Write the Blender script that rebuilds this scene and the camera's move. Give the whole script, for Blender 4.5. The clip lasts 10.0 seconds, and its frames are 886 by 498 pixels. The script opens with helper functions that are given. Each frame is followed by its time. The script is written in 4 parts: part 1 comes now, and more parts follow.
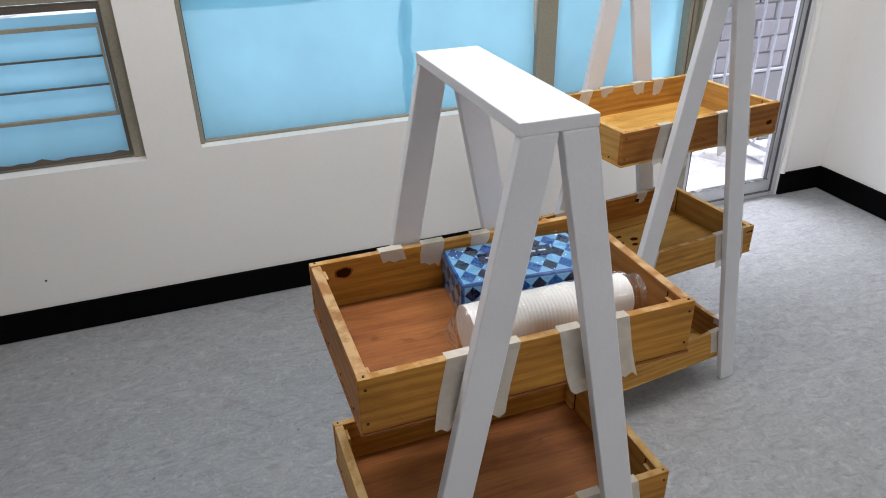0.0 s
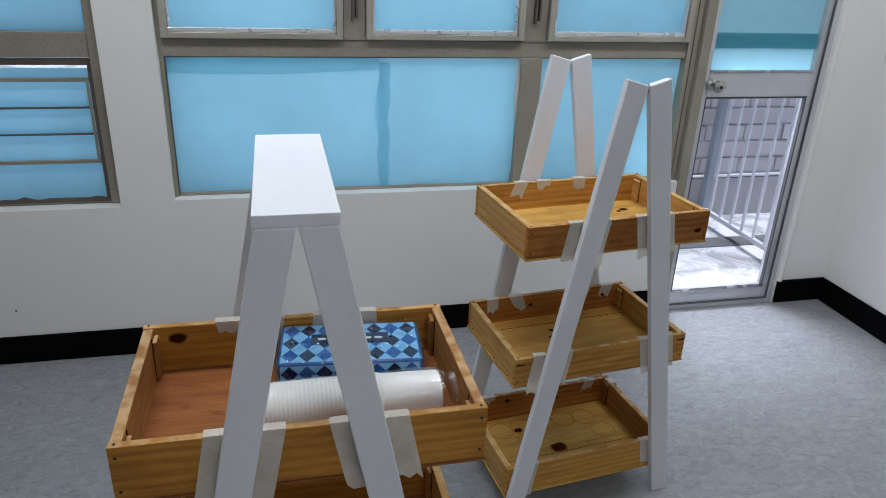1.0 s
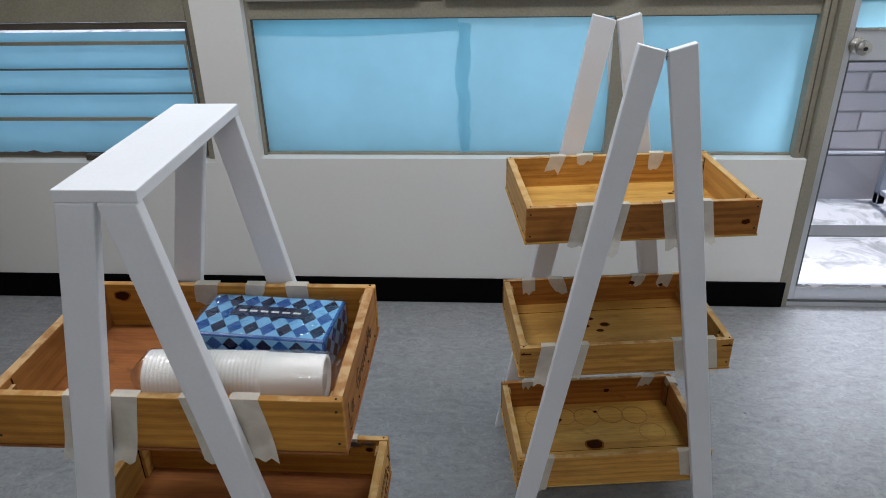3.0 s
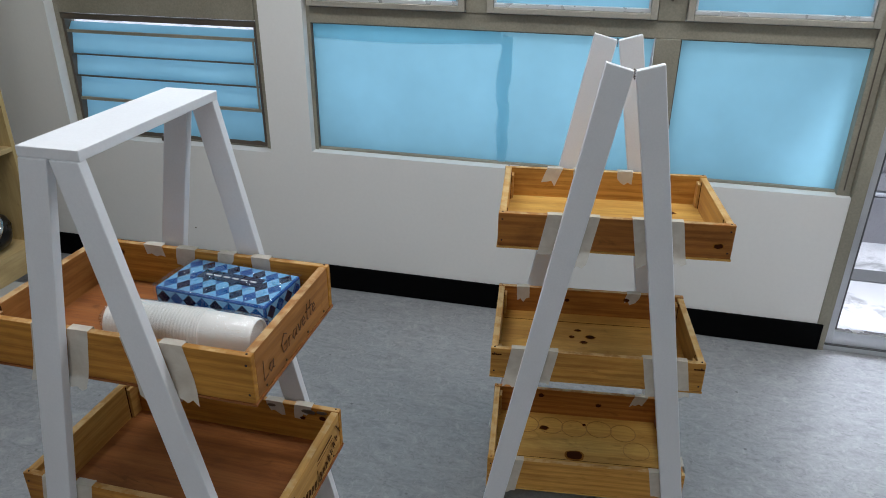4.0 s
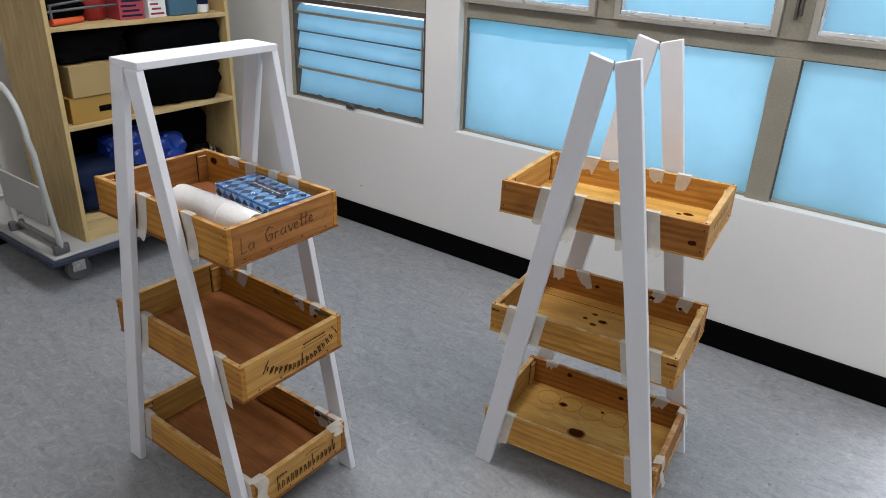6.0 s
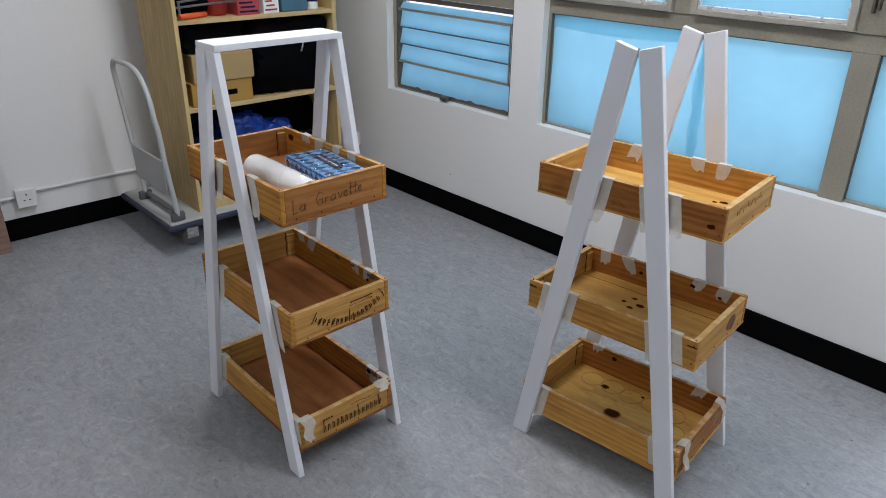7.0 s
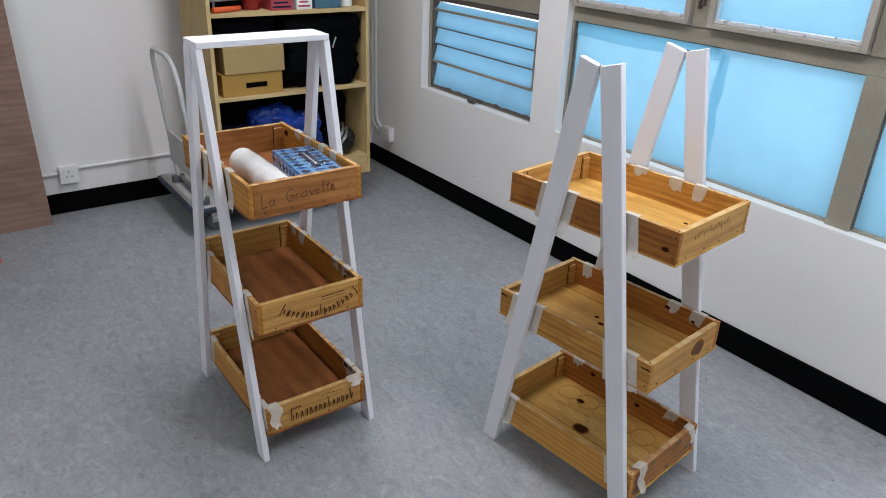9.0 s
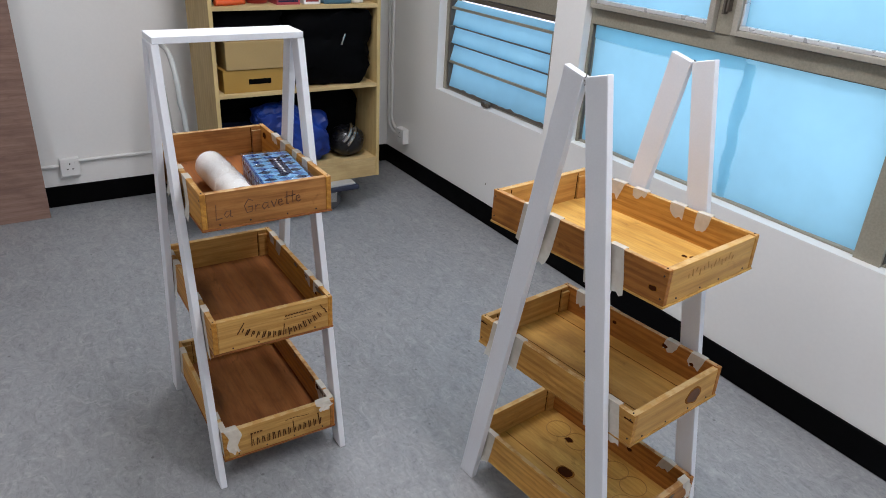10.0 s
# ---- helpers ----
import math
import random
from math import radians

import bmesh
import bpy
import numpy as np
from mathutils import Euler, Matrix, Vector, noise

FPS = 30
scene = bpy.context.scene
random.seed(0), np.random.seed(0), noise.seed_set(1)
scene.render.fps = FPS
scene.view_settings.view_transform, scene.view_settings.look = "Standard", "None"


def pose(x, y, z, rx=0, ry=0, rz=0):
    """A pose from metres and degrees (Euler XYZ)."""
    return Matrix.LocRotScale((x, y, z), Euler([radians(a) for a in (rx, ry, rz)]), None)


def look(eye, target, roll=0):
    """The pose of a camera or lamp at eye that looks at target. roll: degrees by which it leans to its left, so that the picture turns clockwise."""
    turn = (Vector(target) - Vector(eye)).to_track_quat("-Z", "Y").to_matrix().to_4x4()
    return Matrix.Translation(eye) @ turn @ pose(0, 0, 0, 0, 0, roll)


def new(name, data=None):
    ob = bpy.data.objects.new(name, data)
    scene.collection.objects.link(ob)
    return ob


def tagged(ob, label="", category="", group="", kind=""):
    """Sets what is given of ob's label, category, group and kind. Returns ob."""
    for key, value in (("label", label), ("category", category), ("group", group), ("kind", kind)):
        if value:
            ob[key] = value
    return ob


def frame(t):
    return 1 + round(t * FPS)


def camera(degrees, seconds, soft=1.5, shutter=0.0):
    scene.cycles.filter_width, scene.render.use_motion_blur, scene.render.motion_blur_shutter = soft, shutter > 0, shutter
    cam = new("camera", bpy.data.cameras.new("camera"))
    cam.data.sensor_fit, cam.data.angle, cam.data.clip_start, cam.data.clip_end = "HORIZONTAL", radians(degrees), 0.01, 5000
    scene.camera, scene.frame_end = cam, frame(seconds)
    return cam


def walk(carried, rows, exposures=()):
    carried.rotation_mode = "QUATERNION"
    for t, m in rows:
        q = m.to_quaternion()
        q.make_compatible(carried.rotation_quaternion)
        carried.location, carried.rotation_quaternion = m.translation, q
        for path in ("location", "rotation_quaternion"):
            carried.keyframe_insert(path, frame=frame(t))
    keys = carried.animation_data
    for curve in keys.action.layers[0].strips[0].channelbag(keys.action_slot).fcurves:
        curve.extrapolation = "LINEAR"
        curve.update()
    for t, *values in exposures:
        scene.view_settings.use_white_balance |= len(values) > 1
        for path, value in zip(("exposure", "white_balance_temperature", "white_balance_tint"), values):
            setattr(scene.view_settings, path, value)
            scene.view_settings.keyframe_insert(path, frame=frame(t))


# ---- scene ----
cam = camera(63.6, 10.0, soft=0.95)
PATH = [
    (0, (-0.635, -2.384, 1.42), (-0.048, -0.728, 0.464), -1.1),
    (0.5, (-0.439, -2.413, 1.438), (0.142, -0.709, 0.569), 2.5),
    (1, (-0.268, -2.488, 1.459), (0.165, -0.703, 0.667), 2.3),
    (1.5, (-0.176, -2.501, 1.464), (0.21, -0.726, 0.627), 2.1),
    (2, (-0.079, -2.471, 1.455), (0.196, -0.703, 0.561), 0.8),
    (2.5, (0.06, -2.422, 1.469), (0.24, -0.653, 0.553), 2.9),
    (2.7, (0.115, -2.42, 1.458), (0.142, -0.642, 0.543), -0.4),
    (3.8, (0.432, -2.506, 1.492), (0.063, -0.745, 0.62), 1.8),
    (4, (0.496, -2.492, 1.469), (0.076, -0.739, 0.603), 0.5),
    (4.5, (0.653, -2.431, 1.464), (0.076, -0.766, 0.518), 0.8),
    (5, (0.81, -2.447, 1.466), (-0.029, -0.894, 0.525), -0.2),
    (5.5, (1.03, -2.502, 1.464), (0.044, -1.024, 0.545), 2.2),
    (5.7, (1.087, -2.511, 1.459), (0.067, -1.024, 0.593), 2.5),
    (6.8, (1.373, -2.466, 1.438), (0.099, -1.158, 0.621), 1.2),
    (7, (1.44, -2.472, 1.447), (0.104, -1.244, 0.605), 0.8),
    (7.5, (1.585, -2.448, 1.469), (0.171, -1.304, 0.639), 1.4),
    (8, (1.65, -2.413, 1.486), (0.169, -1.351, 0.662), 0.6),
    (8.5, (1.673, -2.356, 1.489), (0.209, -1.317, 0.607), 2.1),
    (9, (1.621, -2.269, 1.482), (0.167, -1.196, 0.627), 2.2),
    (9.5, (1.539, -2.179, 1.485), (0.109, -1.074, 0.628), 1.9),
    (10, (1.561, -2.03, 1.468), (0.049, -1.047, 0.604), 3.2),
]
EXPOSURES = [(0, -0.08, 6250, 12), (0.5, -0.20, 5900, 10), (1, -0.55, 5800, 9), (2.7, -0.50, 6000, 10), (4, -0.45, 5930, 8),
             (4.5, -0.36, 5850, 7), (5, -0.12, 5920, 9), (5.5, 0.04, 6200, 13), (6.8, -0.11, 5860, 12), (7.5, -0.04, 5830, 12), (8.5, 0.05, 5860, 13), (10, 0.03, 6000, 14)]
walk(cam, [(t, look(eye, target, roll)) for t, eye, target, roll in PATH], EXPOSURES)


# ---- light ----
world = bpy.data.worlds.new("sky")
scene.world = world
world.use_nodes = True
wn = world.node_tree.nodes
sky = wn.new("ShaderNodeTexSky")
sky.sky_type = "NISHITA"
sky.sun_disc = False
sky.sun_elevation = radians(64)
sky.sun_rotation = radians(95.5)
world.node_tree.links.new(sky.outputs[0], wn["Background"].inputs[0])
wn["Background"].inputs[1].default_value = 0.15


def lamp(name, kind, m, energy, colour=(1, 1, 1), size=(1, 1), angle=0.0, spread=180):
    data = bpy.data.lights.new(name, kind)
    data.energy, data.color = energy, colour
    if kind == "AREA":
        data.shape, data.size, data.size_y, data.spread = "RECTANGLE", size[0], size[1], radians(spread)
    if kind == "SUN":
        data.angle = radians(angle)
    ob = new(name, data)
    ob.matrix_world = m
    return ob


lamp("sun", "SUN", look((7.0, 0.1, 11), (1.8, 0.6, 0)), 5.0, (1, 0.97, 0.95), angle=16)
# ceiling lamps inferred out of view; the third is added to fill the fronts
for lx, ly, power in ((-0.60, -1.15, 26), (1.15, -0.95, 24), (0.3, -3.3, 17)):
    lamp("ceiling_tube", "AREA", pose(lx, ly, 2.53), power, (1.0, 0.965, 0.92), (1.15, 0.22))
# area lamps added outside, behind the papered panes, to stand in for daylight
lamp("daylight_window", "AREA", pose(0.36, 0.30, 1.40, 90, 0, 180), 8.0, (0.97, 0.99, 1.0), (1.90, 1.55))
lamp("daylight_louvre", "AREA", pose(-1.26, 0.30, 1.35, 90, 0, 180), 1.15, (0.93, 0.97, 1.0), (0.9, 1.45))
# added lamp, hidden above the sight line, brightens the floor through the door
lamp("daylight_door", "AREA", look((1.61, 0.34, 1.14), (1.60, -0.34, 0.0)), 8.0, (0.95, 0.94, 1.0), (0.46, 0.30), spread=88)


# ---- materials ----
class Nodes:
    """A short way to write node materials."""

    def __init__(self, name):
        self.mat = bpy.data.materials.new(name)
        self.mat.use_nodes = True
        self.tree = self.mat.node_tree
        self.shader = self.tree.nodes["Principled BSDF"]
        self.coords = self.add("ShaderNodeTexCoord").outputs["Object"]

    def add(self, kind, **values):
        node = self.tree.nodes.new(kind)
        for key, value in values.items():
            node.inputs[key.replace("_", " ")].default_value = value
        return node

    def link(self, a, b):
        self.tree.links.new(a, b)

    def shifted(self, scale=(1, 1, 1), turn=(0, 0, 0), random_shift=True):
        m = self.add("ShaderNodeMapping")
        m.inputs["Scale"].default_value = scale
        m.inputs["Rotation"].default_value = [radians(a) for a in turn]
        source = self.coords
        if random_shift:
            info = self.add("ShaderNodeObjectInfo")
            mul = self.add("ShaderNodeVectorMath")
            mul.operation = "MULTIPLY_ADD"
            comb = self.add("ShaderNodeCombineXYZ")
            for i in range(3):
                self.link(info.outputs["Random"], comb.inputs[i])
            self.link(comb.outputs[0], mul.inputs[0])
            mul.inputs[1].default_value = (7.3, 3.1, 5.7)
            self.link(source, mul.inputs[2])
            source = mul.outputs[0]
        self.link(source, m.inputs["Vector"])
        return m.outputs[0]

    def noise(self, vector, scale, detail=4, rough=0.6, warp=0.0):
        n = self.add("ShaderNodeTexNoise", Scale=scale, Detail=detail, Roughness=rough, Distortion=warp)
        self.link(vector, n.inputs["Vector"])
        return n.outputs["Fac"]

    def ramp(self, fac, *stops):
        r = self.add("ShaderNodeValToRGB")
        while len(r.color_ramp.elements) < len(stops):
            r.color_ramp.elements.new(0.5)
        for e, (at, colour) in zip(r.color_ramp.elements, stops):
            e.position = at
            e.color = (*colour, 1) if len(colour) == 3 else (colour[0],) * 3 + (1,)
        self.link(fac, r.inputs[0])
        return r.outputs[0]

    def mix(self, fac, a, b, how="MIX"):
        m = self.add("ShaderNodeMix")
        m.data_type, m.blend_type = "RGBA", how
        for value, slot in ((fac, m.inputs[0]), (a, m.inputs[6]), (b, m.inputs[7])):
            if hasattr(value, "links"):
                self.link(value, slot)
            else:
                slot.default_value = value if isinstance(value, float) else (*value, 1)
        return m.outputs[2]

    def done(self, colour=None, rough=0.5, bump=None, strength=0.2, distance=0.002, metal=0.0):
        s = self.shader
        if colour is not None:
            if hasattr(colour, "links"):
                self.link(colour, s.inputs["Base Color"])
            else:
                s.inputs["Base Color"].default_value = (*colour, 1)
        if hasattr(rough, "links"):
            self.link(rough, s.inputs["Roughness"])
        else:
            s.inputs["Roughness"].default_value = rough
        s.inputs["Metallic"].default_value = metal
        if bump is not None:
            b = self.add("ShaderNodeBump", Strength=strength, Distance=distance)
            self.link(bump, b.inputs["Height"])
            self.link(b.outputs[0], s.inputs["Normal"])
        return self.mat


def paint(name, colour, rough=0.5, var=0.06, scale=9.0, bump=0.15, metal=0.0):
    """A painted or plain surface with faint blotches and fine relief."""
    n = Nodes(name)
    v = n.shifted(random_shift=True)
    big, fine = n.noise(v, scale * 0.25, 3), n.noise(v, scale * 14, 3)
    low = tuple(c * (1 - var) for c in colour)
    high = tuple(min(1, c * (1 + var)) for c in colour)
    c = n.ramp(big, (0.3, low), (0.7, high))
    c = n.mix(0.35, c, n.ramp(fine, (0.35, low), (0.65, high)))
    r = n.ramp(n.noise(v, scale, 3), (0.3, (rough - 0.08,)), (0.7, (rough + 0.08,)))
    return n.done(c, r, fine, bump, 0.001, metal)


def wood(name, light, mid, dark, along="x", rough=0.55, grain=1.0, knots=0.5, rim=0.0, stain=0.5):
    """Pine board: long grain, growth bands, a few knots and a dull varnish."""
    n = Nodes(name)
    turn = {"x": (0, 0, 0), "y": (0, 0, 90), "z": (0, 90, 0)}[along]

    def run(length, across):
        return n.shifted({"x": (length, across, across), "y": (across, length, across), "z": (across, across, length)}[along], turn)

    base = run(1, 1)
    stretch = run(1.3, 26)
    warp = n.noise(base, 3.0, 3)
    rings = n.add("ShaderNodeTexWave", Scale=10.0 * grain, Distortion=3.2, Detail=2.0, Detail_Scale=0.8)
    rings.wave_type, rings.rings_direction = "RINGS", "X"
    n.link(run(0.22, 2.0), rings.inputs["Vector"])
    fibre = n.noise(stretch, 6.0, 5, 0.65)
    c = n.ramp(rings.outputs["Fac"], (0.25, light), (0.6, mid), (0.95, tuple(0.40 * a + 0.60 * b for a, b in zip(mid, dark))))
    c = n.mix(0.55, c, n.ramp(fibre, (0.34, dark), (0.58, light)))
    c = n.mix(0.35, c, n.ramp(warp, (0.35, mid), (0.7, light)))
    blot = n.ramp(n.noise(run(0.8, 2.6), 4.6, 5, 0.65, 0.4), (0.44, (0.0,)), (0.68, (stain,)))
    c = n.mix(blot, c, tuple(x * 0.75 for x in dark))
    grime = n.ramp(n.noise(run(0.6, 1.4), 17.0, 4, 0.7, 1.2), (0.60, (0.0,)), (0.72, (stain * 0.7,)))
    c = n.mix(grime, c, tuple(x * 0.5 for x in dark))
    v = n.add("ShaderNodeTexVoronoi", Scale=4.5, Randomness=1.0)
    n.link(run(0.75, 1.3), v.inputs["Vector"])
    spot = n.ramp(v.outputs["Distance"], (0.045, (1.0,)), (0.10, (0.0,)))
    fac = n.mix(knots, (0, 0, 0), spot)
    c = n.mix(fac, c, tuple(x * 0.22 for x in dark))
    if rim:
        # faces that point up are mixed paler, broken up by noise
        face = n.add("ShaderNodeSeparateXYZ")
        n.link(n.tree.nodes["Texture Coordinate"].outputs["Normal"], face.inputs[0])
        up_face = n.ramp(face.outputs["Z"], (0.55, (0.0,)), (0.85, (rim,)))
        worn = n.mix(n.ramp(n.noise(base, 30, 3), (0.42, (0.15,)), (0.58, (1.0,))), (0, 0, 0), up_face)
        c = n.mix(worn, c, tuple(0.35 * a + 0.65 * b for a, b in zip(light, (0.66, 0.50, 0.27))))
    n.shader.inputs["Specular IOR Level"].default_value = 0.22
    return n.done(c, n.ramp(fibre, (0.3, (rough - 0.1,)), (0.7, (rough + 0.12,))), fibre, 0.25, 0.0015)


def plain(name, colour, rough=0.5, metal=0.0):
    return Nodes(name).done(colour, rough, metal=metal)


M = {}
M["wall"] = paint("white_wall_paint", (0.80, 0.785, 0.76), 0.62, 0.025, 5, 0.12)
M["ceiling"] = paint("ceiling_paint", (0.8, 0.8, 0.78), 0.8, 0.03, 5)
M["skirting"] = paint("black_skirting_vinyl", (0.002, 0.002, 0.0023), 0.6, 0.2, 12)
M["leg"] = paint("white_painted_timber", (0.78, 0.785, 0.815), 0.55, 0.04, 16, 0.25)
M["bronze"] = paint("aged_bronze_aluminium", (0.295, 0.27, 0.21), 0.45, 0.25, 10, 0.3, 0.1)
M["sash"] = paint("pale_bronze_sash", (0.42, 0.39, 0.33), 0.38, 0.2, 12, 0.3, 0.3)
M["stain"] = paint("brown_ring_stain", (0.25, 0.095, 0.014), 0.6, 0.2, 40)
M["ring"] = paint("faint_ring_stain", (0.42, 0.215, 0.045), 0.6, 0.25, 60)
M["bronze_dark"] = paint("dark_bronze_aluminium", (0.12, 0.10, 0.08), 0.5, 0.25, 14, 0.3, 0.3)
M["alu"] = paint("mill_aluminium", (0.60, 0.61, 0.64), 0.36, 0.12, 18, 0.15, 0.5)
M["bead"] = paint("bright_aluminium_bead", (0.72, 0.73, 0.75), 0.3, 0.06, 12, 0.1, 0.5)
M["steel"] = paint("brushed_steel", (0.55, 0.53, 0.50), 0.25, 0.1, 20, 0.1, 1.0)
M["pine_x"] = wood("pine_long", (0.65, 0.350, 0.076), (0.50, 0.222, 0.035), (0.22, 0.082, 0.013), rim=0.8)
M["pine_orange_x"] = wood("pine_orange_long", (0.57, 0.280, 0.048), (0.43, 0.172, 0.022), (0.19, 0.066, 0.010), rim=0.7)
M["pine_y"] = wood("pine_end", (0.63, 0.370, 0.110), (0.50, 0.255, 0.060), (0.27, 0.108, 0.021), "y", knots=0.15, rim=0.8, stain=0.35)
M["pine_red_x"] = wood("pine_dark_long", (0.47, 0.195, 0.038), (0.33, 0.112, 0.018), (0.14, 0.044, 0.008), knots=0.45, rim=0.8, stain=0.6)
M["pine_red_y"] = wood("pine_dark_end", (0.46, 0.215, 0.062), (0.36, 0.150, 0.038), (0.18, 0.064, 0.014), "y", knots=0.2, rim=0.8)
M["ply_brown"] = wood("brown_plywood", (0.38, 0.148, 0.044), (0.27, 0.092, 0.025), (0.145, 0.043, 0.011), grain=0.5, knots=0.0, stain=0.6)
M["pine_floor"] = wood("pine_bottom", (0.71, 0.440, 0.115), (0.60, 0.330, 0.070), (0.39, 0.170, 0.030), grain=0.35, knots=0.1, stain=0.55)
M["pine_floor_dark"] = wood("pine_brown_bottom", (0.62, 0.350, 0.085), (0.52, 0.265, 0.054), (0.31, 0.130, 0.025), grain=0.35, knots=0.1, stain=0.55)
M["knot"] = paint("dark_knot", (0.05, 0.014, 0.004), 0.85, 0.4, 60)
M["pen"] = paint("faded_brown_pen", (0.115, 0.046, 0.018), 0.7, 0.5, 60)
M["ink"] = paint("dark_ink", (0.085, 0.036, 0.015), 0.7, 0.4, 60)
M["nail"] = plain("rusty_nail", (0.035, 0.02, 0.015), 0.6, 0.3)
M["birch"] = wood("birch_plywood", (0.58, 0.435, 0.20), (0.51, 0.365, 0.155), (0.42, 0.285, 0.11), "z", grain=0.4, knots=0.0)
M["birch_y"] = wood("birch_shelf", (0.60, 0.45, 0.225), (0.53, 0.38, 0.175), (0.44, 0.30, 0.125), "y", grain=0.4, knots=0.0)
M["walnut"] = wood("brown_veneer", (0.315, 0.205, 0.163), (0.255, 0.155, 0.117), (0.17, 0.096, 0.07), "y", grain=0.8, knots=0.0)
M["card"] = paint("cardboard", (0.36, 0.245, 0.100), 0.8, 0.08, 20)
M["mustard"] = paint("yellow_wood_box", (0.36, 0.205, 0.035), 0.6, 0.15, 20)
M["black"] = paint("black_cloth", (0.0016, 0.0016, 0.0019), 0.8, 0.3, 30, 0.5)
M["black_gloss"] = paint("black_gloss_plastic", (0.004, 0.004, 0.005), 0.3, 0.2, 20)
M["navy"] = paint("navy_cloth", (0.012, 0.018, 0.045), 0.7, 0.3, 30, 0.4)
M["red"] = paint("red_plastic", (0.30, 0.018, 0.014), 0.35, 0.12, 20)
M["pink"] = paint("pink_card", (0.36, 0.045, 0.055), 0.5, 0.2, 30)
M["white_plastic"] = paint("white_plastic", (0.75, 0.74, 0.72), 0.4, 0.04, 20)
M["grey_plastic"] = paint("grey_plastic", (0.46, 0.47, 0.45), 0.45, 0.08, 20)
M["light_deck"] = paint("pale_deck_plastic", (0.40, 0.40, 0.385), 0.5, 0.1, 20)
M["bumper"] = paint("navy_rubber_bumper", (0.02, 0.025, 0.05), 0.5, 0.2, 20)
M["hinge"] = paint("dull_hinge_metal", (0.16, 0.16, 0.165), 0.35, 0.3, 20, 0.2, 0.6)
M["rubber"] = paint("grey_rubber", (0.10, 0.10, 0.105), 0.6, 0.15, 20)
M["orange"] = paint("orange_steel_paint", (0.62, 0.09, 0.015), 0.45, 0.12, 20)
M["teal_box"] = paint("blue_grey_box", (0.055, 0.125, 0.18), 0.5, 0.2, 20)
M["cup"] = paint("white_paper_cup", (0.86, 0.845, 0.81), 0.5, 0.03, 20)
M["fence"] = paint("white_fence_paint", (0.72, 0.72, 0.76), 0.45, 0.06, 20)
M["post"] = paint("blue_grey_post", (0.30, 0.33, 0.38), 0.5, 0.08, 20)
M["block"] = paint("grey_block", (0.54, 0.50, 0.52), 0.85, 0.18, 10, 0.6)
M["mortar"] = paint("grey_mortar", (0.47, 0.44, 0.455), 0.9, 0.2, 30, 0.5)
M["render_grey"] = paint("grey_plinth_render", (0.40, 0.38, 0.39), 0.85, 0.15, 10, 0.5)
M["kerb"] = paint("dark_gutter", (0.15, 0.15, 0.15), 0.85, 0.2, 10, 0.5)


def floor_material():
    """Grey vinyl with marbled streaks, pale chips, dark chips and scuffs."""
    n = Nodes("grey_speckled_vinyl")
    v = n.shifted(random_shift=False)
    streak = n.shifted((1.0, 1.9, 1), (0, 0, 32), False)
    fine, marble, big = n.noise(v, 85, 3, 0.6, 0.4), n.noise(streak, 12, 6, 0.74, 1.8), n.noise(v, 1.1, 4)
    c = n.ramp(marble, (0.34, (0.145, 0.152, 0.163)), (0.46, (0.255, 0.262, 0.270)), (0.56, (0.310, 0.316, 0.322)), (0.68, (0.43, 0.434, 0.436)))
    c = n.mix(0.30, c, n.ramp(fine, (0.33, (0.19, 0.195, 0.207)), (0.5, (0.29, 0.295, 0.302)), (0.68, (0.405, 0.406, 0.408))))
    c = n.mix(0.32, c, n.ramp(big, (0.3, (0.225, 0.231, 0.243)), (0.7, (0.335, 0.338, 0.343))))
    dark = n.ramp(n.noise(streak, 42, 3, 0.55, 1.0), (0.60, (0.0,)), (0.70, (0.40,)))
    c = n.mix(dark, c, (0.115, 0.118, 0.126))
    pale = n.ramp(n.noise(n.shifted((1.7, 1.0, 1), (0, 0, -24), False), 30, 3, 0.55, 1.0), (0.60, (0.0,)), (0.70, (0.32,)))
    c = n.mix(pale, c, (0.46, 0.46, 0.455))
    dots = n.add("ShaderNodeTexVoronoi", Scale=9.0)
    n.link(v, dots.inputs["Vector"])
    speck = n.ramp(dots.outputs["Distance"], (0.030, (1.0,)), (0.055, (0.0,)))
    c = n.mix(n.mix(0.6, (0, 0, 0), speck), c, (0.07, 0.07, 0.075))
    scuff = n.ramp(n.noise(n.shifted((1, 5, 1), (0, 0, 25), False), 4, 4), (0.40, (0.42,)), (0.75, (0.58,)))
    return n.done(c, scuff, fine, 0.12, 0.001)


def concrete_material():
    n = Nodes("patchy_outdoor_concrete")
    v = n.shifted(random_shift=False)
    patch = n.noise(v, 5.0, 5, 0.7, 0.8)
    c = n.ramp(patch, (0.38, (0.38, 0.375, 0.385)), (0.52, (0.74, 0.73, 0.75)))
    return n.done(c, 0.8, n.noise(v, 60, 4), 0.4, 0.003)


